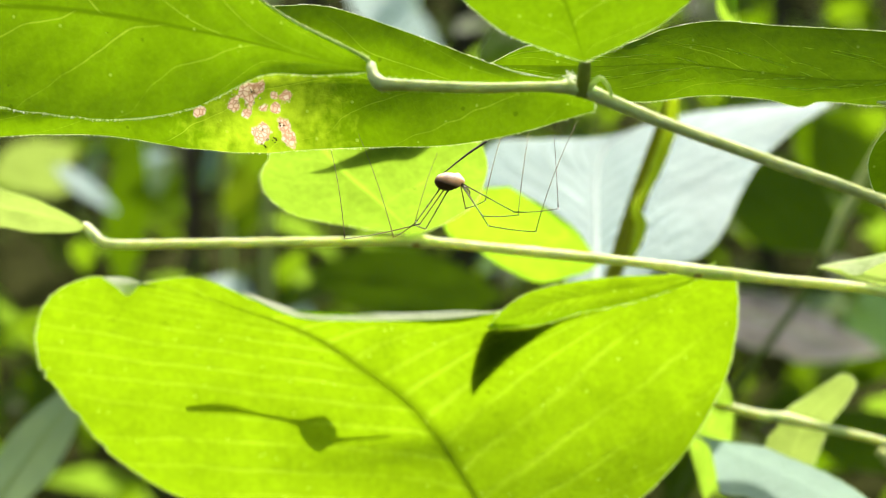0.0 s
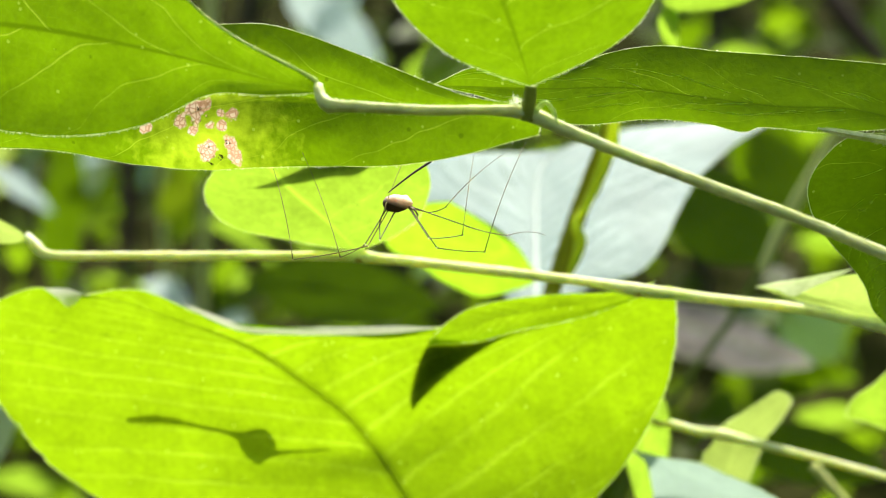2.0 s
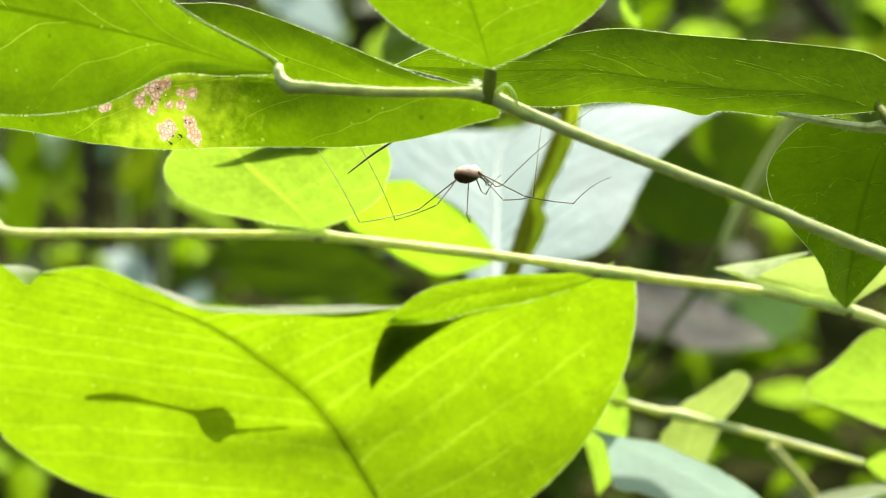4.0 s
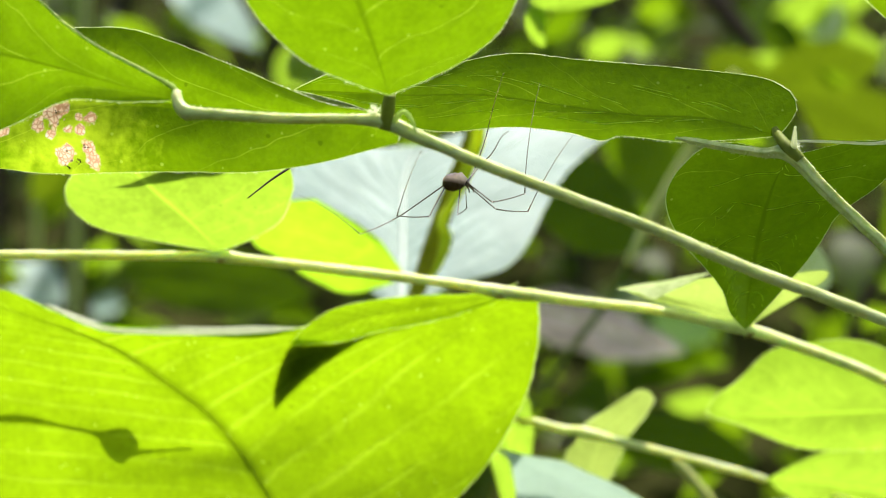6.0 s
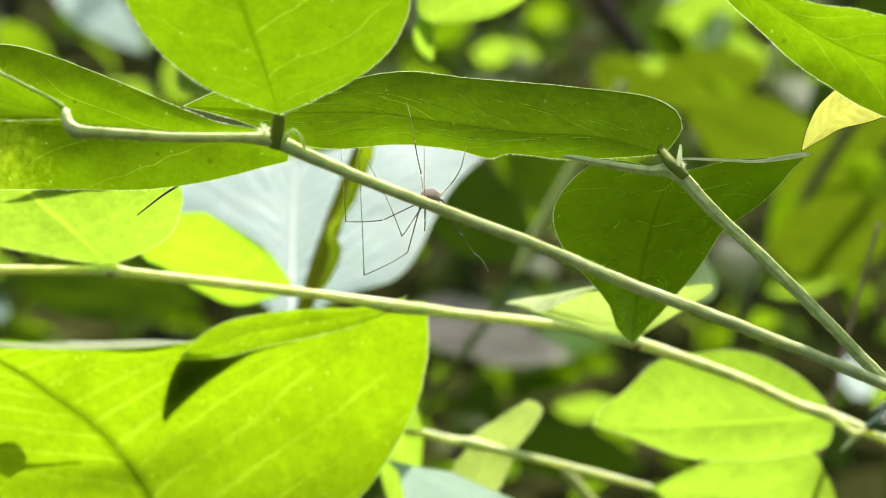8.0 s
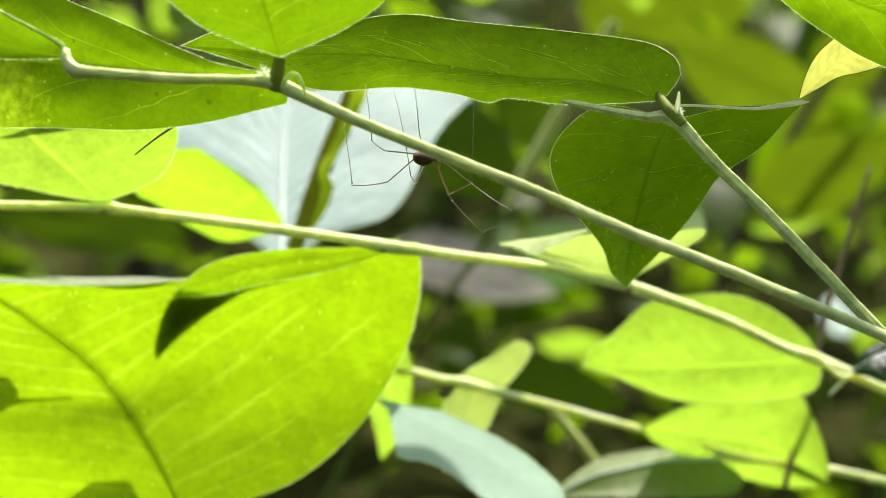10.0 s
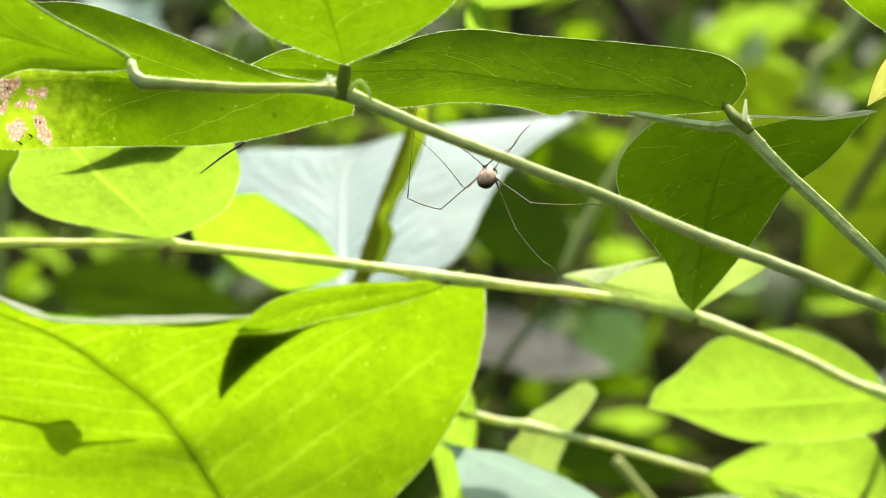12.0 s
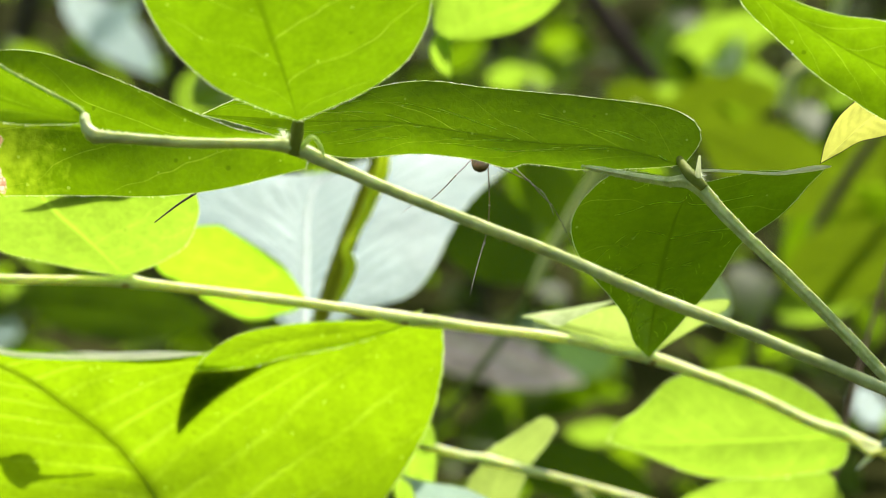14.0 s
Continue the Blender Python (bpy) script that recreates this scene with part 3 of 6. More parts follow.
SHAPE_right_leaf = (
    [(131.8, 196.0, -61.3), (116.0, 196.0, -62.4), (101.7, 196.0, -63.2), (87.6, 197.0, -63.8), (70.8, 200.0, -64.1)],
    [(131.8, 196.0, -61.3), (130.6, 200.0, -69.5), (120.2, 202.0, -72.3), (108.8, 203.0, -73.5), (95.8, 203.0, -72.7), (87.0, 202.0, -70.0), (78.9, 201.0, -66.5), (70.8, 200.0, -64.1)],
    [(131.8, 196.0, -61.3), (124.4, 192.0, -52.7), (114.5, 189.0, -46.5), (104.3, 187.5, -43.9), (94.5, 188.0, -44.5), (86.4, 190.0, -46.3), (82.4, 191.5, -49.5), (77.1, 194.0, -55.3), (72.6, 197.0, -59.1), (70.8, 200.0, -64.1)],
)
SHAPE_lower_right_leaf = (
    [(91.7, 236.0, -85.4), (104.6, 236.0, -86.4), (118.4, 236.0, -88.0), (130.8, 236.0, -91.4), (143.5, 236.0, -100.8)],
    [(91.7, 236.0, -85.4), (97.1, 230.0, -80.9), (105.8, 226.0, -76.5), (117.5, 224.0, -73.8), (131.5, 226.0, -73.8), (137.0, 230.0, -80.1), (140.6, 232.0, -87.1), (143.0, 234.0, -95.1), (143.5, 236.0, -100.8)],
    [(91.7, 236.0, -85.4), (96.8, 240.0, -90.0), (106.0, 244.0, -94.7), (118.9, 246.0, -99.3), (132.6, 244.0, -102.6), (143.5, 236.0, -100.8)],
)
SHAPE_twig_leaf = (
    [(42.3, 228.0, -85.5), (44.3, 223.0, -78.0), (47.0, 220.0, -71.7), (52.1, 216.0, -65.5), (57.8, 213.0, -59.7)],
    [(42.3, 228.0, -85.5), (37.3, 225.0, -83.2), (36.8, 222.0, -77.9), (38.4, 220.0, -71.9), (42.0, 218.0, -68.2), (46.9, 215.0, -64.8), (52.8, 213.0, -60.5), (55.7, 212.0, -59.0), (57.8, 213.0, -59.7)],
    [(42.3, 228.0, -85.5), (47.8, 226.0, -84.9), (50.5, 223.0, -78.8), (52.7, 221.0, -72.9), (55.4, 218.0, -68.5), (57.8, 216.0, -64.6), (58.8, 214.0, -61.7), (57.8, 213.0, -59.7)],
)
SHAPE_side_leaf = (
    [(21.0, 240.0, -95.4), (21.2, 228.0, -83.3), (22.2, 216.0, -71.6), (23.3, 208.0, -63.5), (24.0, 202.0, -57.3)],
    [(21.0, 240.0, -95.4), (18.3, 230.0, -83.5), (15.7, 220.0, -74.9), (14.0, 212.0, -66.8), (18.2, 206.0, -59.7), (24.0, 202.0, -57.3)],
    [(21.0, 240.0, -95.4), (26.7, 232.0, -86.8), (27.8, 220.0, -76.4), (27.9, 212.0, -68.3), (26.5, 206.0, -61.2), (24.0, 202.0, -57.3)],
)
SHAPE_silver_leaf = (
    [(17.5, 203.2, -72.8), (28.8, 192.5, -77.3), (39.6, 183.3, -81.1), (50.9, 169.1, -87.0), (61.4, 151.8, -94.3)],
    [(17.5, 203.2, -72.8), (21.0, 197.5, -75.2), (22.1, 187.4, -79.4), (22.8, 176.7, -83.9), (29.3, 174.7, -84.7), (35.9, 169.0, -87.1), (44.6, 158.2, -91.6), (61.4, 151.8, -94.3)],
    [(17.5, 203.2, -72.8), (25.4, 199.7, -74.3), (34.8, 197.0, -75.4), (40.7, 192.2, -77.4), (46.6, 187.3, -79.5), (52.7, 181.0, -82.1), (57.7, 173.4, -85.2), (62.1, 164.2, -89.1), (61.4, 151.8, -94.3)],
)
SHAPE_corner_leaf = (
    [(68.1, 20.0, 38.9), (76.1, 20.0, 33.2), (85.0, 20.0, 27.5), (94.5, 22.0, 22.8), (105.1, 24.0, 19.1), (117.8, 26.0, 11.4)],
    [(68.1, 20.0, 38.9), (72.5, 22.0, 31.8), (78.9, 24.0, 26.2), (85.2, 25.0, 20.9), (91.3, 25.0, 17.0), (98.6, 26.0, 12.7), (109.8, 26.0, 9.3), (117.8, 26.0, 11.4)],
    [(68.1, 20.0, 38.9), (79.4, 17.0, 33.0), (87.1, 16.0, 30.6), (95.7, 15.0, 29.2), (109.0, 17.0, 24.7), (117.8, 26.0, 11.4)],
)
SHAPE_yellow_tip_leaf = (
    [(90.3, 42.0, 5.3), (94.4, 43.0, 8.9), (98.8, 44.0, 12.7), (104.5, 46.0, 15.9), (112.4, 48.0, 20.3)],
    [(90.3, 42.0, 5.3), (95.1, 46.0, 7.4), (99.8, 48.0, 9.6), (106.6, 50.0, 11.3), (111.9, 50.0, 15.1), (112.4, 48.0, 20.3)],
    [(90.3, 42.0, 5.3), (90.7, 40.0, 8.8), (92.0, 37.0, 12.9), (94.6, 35.0, 16.2), (102.4, 38.0, 21.8), (112.4, 48.0, 20.3)],
)
SHAPE_high_leaf = (
    [(30.5, 240.0, 40.1), (37.9, 238.0, 44.6), (45.4, 237.0, 47.7), (54.3, 235.0, 51.4), (68.0, 236.0, 60.0)],
    [(30.5, 240.0, 40.1), (38.4, 244.0, 40.4), (47.7, 246.0, 42.6), (53.8, 246.0, 45.4), (61.1, 242.0, 51.3), (68.0, 236.0, 60.0)],
    [(30.5, 240.0, 40.1), (27.2, 234.0, 42.6), (27.7, 230.0, 48.3), (34.1, 226.0, 55.5), (48.8, 224.0, 63.0), (68.0, 236.0, 60.0)],
)
SHAPE_high_leaf_low = (
    [(27.0, 230.0, 40.9), (28.4, 233.0, 37.3), (29.6, 236.0, 34.5), (30.5, 239.0, 32.1), (31.5, 242.0, 29.9)],
    [(27.0, 230.0, 40.9), (26.0, 233.0, 37.3), (26.4, 236.0, 34.5), (28.3, 239.0, 31.6), (31.5, 242.0, 29.9)],
    [(27.0, 230.0, 40.9), (30.8, 231.0, 39.5), (31.5, 235.0, 36.0), (31.7, 238.0, 32.4), (31.5, 242.0, 29.9)],
)
SHAPE_back_leaf = (
    [(-40.7, 300.0, 23.2), (-34.1, 302.0, 26.5), (-29.2, 305.0, 29.9), (-28.5, 310.0, 35.2), (-32.8, 315.0, 42.3)],
    [(-40.7, 300.0, 23.2), (-41.5, 302.0, 28.3), (-39.2, 306.0, 34.3), (-36.0, 310.0, 39.5), (-32.8, 315.0, 42.3)],
    [(-40.7, 300.0, 23.2), (-22.4, 300.0, 22.8), (-22.4, 302.0, 28.7), (-25.8, 306.0, 34.0), (-32.8, 315.0, 42.3)],
)
SHAPE_pale_edge = (
    [(55.9, 319.7, 7.3), (59.8, 324.8, 11.3), (63.0, 327.6, 13.5), (66.4, 329.5, 15.0), (68.6, 330.4, 15.7)],
    [(55.9, 319.7, 7.3), (59.0, 325.7, 12.0), (62.5, 329.0, 14.6), (66.1, 330.6, 15.9), (68.6, 330.4, 15.7)],
    [(55.9, 319.7, 7.3), (60.9, 323.4, 10.2), (64.3, 325.9, 12.2), (67.1, 327.8, 13.7), (68.6, 330.4, 15.7)],
)
SHAPE_shoot_fold = (
    [(42.5, 129.0, -28.3), (47.1, 129.0, -28.0), (51.9, 129.0, -27.3), (58.0, 129.0, -25.8), (64.0, 130.0, -24.4)],
    [(42.5, 129.0, -28.3), (46.9, 127.0, -28.7), (50.4, 125.0, -30.0), (55.3, 126.0, -27.8), (64.0, 130.0, -24.4)],
    [(42.5, 129.0, -28.3), (46.7, 132.0, -27.4), (52.3, 132.0, -26.5), (58.4, 132.0, -25.3), (64.0, 130.0, -24.4)],
)
SHAPE_broad_fold = (
    [(21.2, 137.0, -27.2), (16.4, 137.8, -30.1), (9.6, 138.2, -31.8), (3.4, 138.8, -32.7), (-2.6, 139.2, -33.6), (-8.6, 139.6, -34.6), (-14.3, 139.8, -35.6), (-19.7, 140.2, -37.5), (-25.4, 140.6, -39.6), (-30.0, 141.0, -41.6)],
    [(21.2, 136.5, -27.2), (16.5, 137.0, -28.9), (9.0, 137.4, -29.9), (1.5, 138.0, -30.1), (-4.7, 138.4, -30.5), (-11.0, 138.8, -31.3), (-17.3, 139.0, -32.5), (-22.4, 139.4, -34.5), (-26.8, 140.0, -37.8), (-30.0, 141.0, -41.6)],
    [(21.2, 136.5, -27.2), (16.2, 138.0, -31.3), (10.2, 138.6, -33.7), (5.2, 139.4, -35.3), (-0.5, 140.0, -36.7), (-6.1, 140.5, -37.8), (-11.2, 140.8, -38.8), (-16.9, 141.0, -40.6), (-23.9, 141.2, -41.4), (-30.0, 141.0, -41.6)],
)
SHAPE_twig_scrap = (
    [(34.2, 208.0, -73.3), (35.4, 208.0, -72.7), (36.8, 208.0, -71.6), (38.0, 208.0, -70.7), (38.8, 208.0, -70.1)],
    [(34.2, 208.0, -73.3), (34.8, 208.0, -71.8), (36.1, 208.0, -70.8), (37.5, 208.0, -70.2), (38.8, 208.0, -70.1)],
    [(34.2, 208.0, -73.3), (36.3, 208.0, -73.9), (37.7, 208.0, -72.7), (38.6, 208.0, -71.6), (38.8, 208.0, -70.1)],
)
SHAPE_low_stem_leaf = (
    [(114.3, 240.0, -94.2), (99.6, 238.0, -94.4), (85.3, 235.0, -96.7), (77.3, 233.0, -98.6), (66.3, 230.0, -103.2)],
    [(114.3, 240.0, -94.2), (106.9, 244.0, -92.7), (96.2, 246.0, -92.5), (84.9, 244.0, -94.2), (76.7, 240.0, -97.1), (66.3, 230.0, -103.2)],
    [(114.3, 240.0, -94.2), (119.5, 234.0, -98.4), (115.4, 230.0, -102.1), (99.4, 226.0, -102.2), (81.4, 228.0, -102.7), (66.3, 230.0, -103.2)],
)
SHAPE_dark_tip_leaf = (
    [(135.9, 182.0, -62.7), (139.9, 182.0, -59.6), (144.2, 183.0, -57.7), (149.7, 185.0, -57.1), (156.2, 188.0, -58.0)],
    [(135.9, 182.0, -62.7), (138.1, 184.0, -59.0), (142.3, 187.0, -56.2), (148.1, 190.0, -54.0), (153.1, 190.0, -55.1), (156.2, 188.0, -58.0)],
    [(135.9, 182.0, -62.7), (139.5, 178.0, -63.3), (143.0, 175.0, -64.4), (147.4, 176.0, -63.4), (152.0, 180.0, -60.6), (156.2, 188.0, -58.0)],
)
SHAPE_margin_roll = (
    [(-85.6, 140.0, -32.1), (-76.2, 141.0, -36.9), (-63.5, 142.0, -38.5), (-50.7, 142.0, -38.8), (-37.9, 142.0, -38.4), (-27.2, 142.0, -37.9)],
    [(-85.6, 140.0, -32.1), (-79.7, 143.0, -34.6), (-71.7, 145.0, -37.3), (-61.3, 145.0, -38.0), (-48.4, 145.0, -38.1), (-36.8, 145.0, -37.7), (-27.2, 142.0, -37.9)],
    [(-85.6, 140.0, -32.1), (-79.9, 140.0, -35.5), (-72.3, 140.5, -38.4), (-60.8, 141.0, -39.4), (-48.0, 141.0, -39.6), (-36.6, 141.0, -39.0), (-27.2, 142.0, -37.9)],
)
SHAPE_tip_roll = (
    [(-116.6, 137.0, -28.6), (-114.1, 137.0, -29.5), (-111.5, 137.0, -30.3), (-107.6, 137.0, -29.9)],
    [(-116.6, 137.0, -28.6), (-113.8, 139.0, -28.6), (-110.9, 139.0, -28.9), (-107.6, 137.0, -29.9)],
    [(-116.6, 137.0, -28.6), (-113.2, 136.0, -30.8), (-110.5, 136.0, -32.8), (-107.6, 137.0, -29.9)],
)

# stems: x, y, z and radius
STEM_front = [(-40.8, 14.0, 11.7, 0.67), (-40.4, 13.0, 9.6, 0.95), (-38.6, 11.5, 8.0, 1.2), (-35.9, 11.5, 7.9, 0.95), (-22.3, 12.0, 7.1, 0.81), (-12.0, 13.0, 7.1, 0.81), (-5.2, 14.0, 6.4, 1.24), (1.1, 13.0, 3.7, 1.05), (11.9, 12.0, -0.8, 0.95), (26.1, 12.0, -6.2, 0.95), (40.5, 12.0, -11.6, 0.95), (55.0, 12.0, -17.7, 1.0), (69.8, 13.0, -23.2, 1.0), (84.9, 15.0, -29.1, 1.01), (96.8, 16.0, -33.9, 1.01), (115.5, 18.0, -41.8, 1.02)]
STEM_stalk = [(-5.3, 14.0, 5.5, 1.24), (-5.1, 13.0, 8.1, 1.15), (-4.8, 12.0, 11.0, 0.95)]
STEM_stipule = [(-4.3, 13.0, 6.5, 0.48), (-2.5, 12.0, 8.3, 0.38), (-1.1, 12.0, 6.9, 0.33), (-0.3, 12.0, 4.6, 0.19)]
STEM_side = [(46.3, 42.4, 4.3, 0.1), (48.9, 41.8, 3.8, 0.5), (55.8, 41.0, 2.5, 0.66), (61.8, 40.0, 1.6, 0.78), (66.4, 37.0, 1.2, 1.22), (73.4, 35.0, -6.0, 1.01), (83.4, 33.0, -15.6, 1.01), (93.3, 31.0, -25.6, 1.0), (99.9, 29.0, -32.6, 0.99), (112.8, 26.0, -45.7, 0.99)]
STEM_side_petiole = [(64.4, 42.5, 5.8, 0.7), (64.8, 39.0, 4.3, 0.95), (65.9, 36.5, 2.5, 1.1), (67.9, 35.6, 0.4, 1.0)]
STEM_pendant_roll = [(68.4, 46.5, 3.8, 0.2), (72.2, 47.5, 3.8, 0.26), (77.6, 48.5, 3.6, 0.26), (83.7, 49.5, 3.4, 0.3), (88.6, 50.3, 4.1, 0.5), (91.9, 51.0, 4.6, 0.5), (94.4, 51.5, 4.9, 0.12)]
STEM_creeper = [(-121.0, 140.0, -16.7, 0.8), (-118.4, 138.0, -19.0, 1.25), (-114.5, 137.0, -21.1, 1.03), (-96.9, 136.0, -21.3, 1.03), (-72.4, 135.0, -21.3, 1.02), (-49.6, 135.0, -21.4, 1.02), (-44.9, 135.0, -21.4, 1.48), (-40.2, 135.0, -22.0, 1.13), (-29.5, 134.0, -23.1, 1.02), (-12.0, 133.0, -25.1, 1.12), (6.5, 132.0, -27.3, 1.02), (16.9, 131.0, -29.0, 1.47), (25.5, 132.0, -30.0, 1.24), (35.6, 133.0, -31.3, 1.12), (52.2, 135.0, -33.3, 1.13), (62.6, 137.0, -35.6, 1.14), (73.3, 140.0, -38.0, 1.48), (86.6, 150.0, -42.7, 1.29), (102.7, 165.0, -49.0, 1.21), (118.2, 180.0, -56.4, 1.23), (130.8, 192.0, -61.2, 1.51), (151.6, 200.0, -70.3, 1.28)]
STEM_twig = [(11.1, 213.0, -61.3, 1.02), (22.0, 211.0, -65.2, 1.02), (34.3, 210.0, -68.8, 1.16), (40.7, 209.0, -69.7, 1.59), (48.7, 209.0, -71.7, 1.16), (63.9, 214.0, -75.9, 1.02), (76.7, 222.0, -80.1, 1.03), (90.5, 232.0, -84.8, 0.9)]
STEM_strap = [(14.4, 236.0, 13.1, 1.97), (11.5, 238.0, 4.2, 2.28), (7.1, 240.0, -7.7, 2.44), (2.7, 240.0, -19.6, 2.44), (-0.8, 238.0, -30.0, 2.28), (-4.0, 236.0, -40.4, 2.12), (-7.9, 234.0, -59.7, 1.96)]
STEM_strap_wing = [(14.3, 226.0, 12.4, 1.34), (13.3, 228.0, 4.7, 1.79), (10.0, 230.0, -4.8, 1.65), (6.8, 230.0, -11.4, 1.2), (4.0, 229.0, -16.2, 1.35), (5.3, 229.0, -20.9, 1.64), (3.5, 229.0, -26.8, 1.2), (1.2, 230.0, -31.3, 0.6)]
STEM_brown = [(153.6, 240.0, -13.5, 0.53), (149.3, 240.0, -28.1, 0.53), (145.1, 238.0, -42.7, 0.61), (141.7, 236.0, -53.3, 0.68), (139.4, 236.0, -64.8, 0.76), (135.7, 236.0, -82.5, 0.83), (131.6, 236.0, -101.0, 0.91)]
STEM_needle = [(-31.5, 46.0, -6.9, 0.1), (-27.4, 50.0, -3.5, 0.2), (-23.0, 54.0, -0.4, 0.23), (-18.4, 56.0, 3.0, 0.2)]
STEM_spur_a = [(130.3, 187.0, -61.0, 0.83), (134.7, 186.0, -64.4, 0.83), (138.4, 184.0, -63.0, 0.69), (140.8, 182.0, -61.8, 0.41)]
STEM_spur_b = [(136.1, 187.0, -64.5, 0.7), (133.1, 185.0, -66.8, 0.55), (130.9, 184.0, -68.6, 0.28)]
STEM_low = [(109.2, 238.0, -89.8, 0.8), (112.3, 238.0, -91.1, 1.3), (117.1, 238.0, -92.9, 1.7), (124.6, 238.0, -94.1, 1.1), (137.1, 238.0, -95.5, 1.1), (151.3, 238.0, -97.9, 1.15), (173.5, 238.0, -103.1, 1.2)]
STEM_bract = [(66.7, 36.0, 2.1, 0.61), (66.7, 35.0, 3.9, 0.51), (66.7, 34.0, 6.3, 0.2)]

# ---- ground and distance ----
GROUND = bark_material("leaf_litter", (0.014, 0.016, 0.003), (0.045, 0.047, 0.012), shine=0.02, rough=0.95, scale=40.0, stretch=0.2, bump=0.8)


def build_ground():
    n, size = 90, 60.0
    verts, faces = [], []
    for j in range(n + 1):
        for i in range(n + 1):
            x = math.copysign(abs(2 * i / n - 1) ** 2.2, 2 * i / n - 1) * size
            y = math.copysign(abs(2 * j / n - 1) ** 2.2, 2 * j / n - 1) * size
            z = 0.05 * noise.noise(Vector((x * 1.3, y * 1.3, 0))) + 0.02 * noise.noise(Vector((x * 6, y * 6, 3)))
            z += 0.16 * max(0, min(4, y - 0.6)) + 0.9 * max(0, min(6, y - 4.5))
            verts.append((x, y, z))
    for j in range(n):
        for i in range(n):
            a = j * (n + 1) + i
            faces.append((a, a + 1, a + n + 2, a + n + 1))
    ob = new("ground", mesh_from("ground", verts, faces))
    ob.data.materials.append(GROUND)
    tagged(ob, "dark forest floor with dead leaf litter", "ground", kind="structure")


build_ground()

# ---- the front vine ----
J = mm(STEM_front[6])
def on_leaf(x, y, z):
    return tuple(mm((x, y, z)) - J)


spots = ((on_leaf(-64.0, 45, 4.0), 0.0098),
         ((on_leaf(-69.8, 45, 6.9), 0.0019),
          (on_leaf(-66.9, 45, 8.1), 0.0024),
          (on_leaf(-64.5, 45, 9.4), 0.0013),
          (on_leaf(-59.9, 45, 2.2), 0.0018),
          (on_leaf(-59.6, 45, -0.3), 0.0019),
          (on_leaf(-64.3, 45, 0.5), 0.0021),
          (on_leaf(-59.3, 45, 7.4), 0.0014),
          (on_leaf(-62.0, 45, 7.9), 0.0008),
          (on_leaf(-64.0, 45, 5.6), 0.0012),
          (on_leaf(-61.7, 45, 5.5), 0.001),
          (on_leaf(-67.2, 45, 4.5), 0.001),
          (on_leaf(-76.3, 45, 5.2), 0.0012)))
SPOT_LEAF = leaf_material("galled_vine_leaf", (0.055, 0.105, 0.004), (0.185, 0.345, 0.002), (0.16, 0.26, 0.03), share=0.64, vein_gain=0.6, veins=6, dust=0.3, line_gain=0.8, net_gain=0.06, cells=560, vein_width=0.024, relief=0.25, gall=spots)
front_vine = thing("climbing_vine", J, "hairy green climbing vine with broad oval leaves", "vine")
me, c, r = stem_mesh("stem", STEM_front, J, sides=24, seed=1, ridge=0.06)
front_stem = part("stem", me, VINE_STEM, front_vine)
stem_hairs(c, r, front_stem, 4000, 3)
part("petiole", stem_mesh("petiole", STEM_stalk, J, seed=2)[0], STALK, front_vine, "short olive brown leaf stalk")
part("stipule", stem_mesh("stipule", STEM_stipule, J, seed=3)[0], MARGIN, front_vine)
leaf(SHAPE_curl_leaf, front_vine, VINE_LEAF, "large green oval leaf seen from below", cup=-0.9, ruffle=0.8, rim=0.075, seed=1, hairs=900)
spotted = leaf(SHAPE_spotted_leaf, front_vine, SPOT_LEAF, "green leaf with a pinkish crusty galled patch", cup=1.5, ruffle=0.9, rim=0.08, seed=2, hairs=1300)


def gall_cluster(x, z, rx, rz, count, size, seed, material=GALL, label="pinkish crust of a gall"):
    """Low blister cells, packed side by side on the near face of the leaf."""
    rng = random.Random(seed)
    bm = bmesh.new()
    cells = []
    for _ in range(count):
        tries = []
        for _ in range(12):
            a, d = rng.uniform(0, 6.28), math.sqrt(rng.random())
            tries.append((x + rx * d * math.cos(a), z + rz * d * math.sin(a)))
        cells.append(max(tries, key=lambda q: min([math.hypot(q[0] - c[0], q[1] - c[1]) for c in cells], default=0)))
    for cx, cz in cells:
        p = mm((cx, 0, cz)) - J
        near = min(spotted.data.vertices, key=lambda v: (v.co.x - p.x) ** 2 + (v.co.z - p.z) ** 2)
        p.y = near.co.y - 0.0001
        r = size * rng.uniform(0.7, 1.25) / 1000
        m = Matrix.Translation(p) @ Euler((rng.uniform(-.3, .3), rng.uniform(0, 3), 0)).to_matrix().to_4x4() @ Matrix.Diagonal((r, r * 0.4, r * rng.uniform(0.7, 1.2), 1))
        bmesh.ops.create_icosphere(bm, subdivisions=2, radius=1, matrix=m)
    me = bpy.data.meshes.new("gall_crust")
    bm.to_mesh(me)
    bm.free()
    me.polygons.foreach_set("use_smooth", [True] * len(me.polygons))
    part("gall_crust", me, material, spotted, label)


gall_cluster(-67.7, 7.7, 3.4, 1.7, 9, 0.2, 1)
gall_cluster(-59.9, 0.7, 1.5, 2.3, 7, 0.2, 2)
gall_cluster(-64.3, 0.5, 1.5, 1.5, 4, 0.2, 3)
gall_cluster(-60.4, 2.5, 0.7, 0.25, 4, 0.17, 6, BROWN, "dark brown crust of a gall")
gall_cluster(-62.1, -0.1, 0.5, 0.8, 6, 0.18, 7, BROWN, "dark brown crust of a gall")
gall_cluster(-63.9, -1.2, 0.4, 0.3, 3, 0.2, 11, BROWN, "dark brown crust of a gall")
gall_cluster(-66.1, 8.9, 0.3, 0.4, 3, 0.17, 12, BROWN, "dark brown crust of a gall")

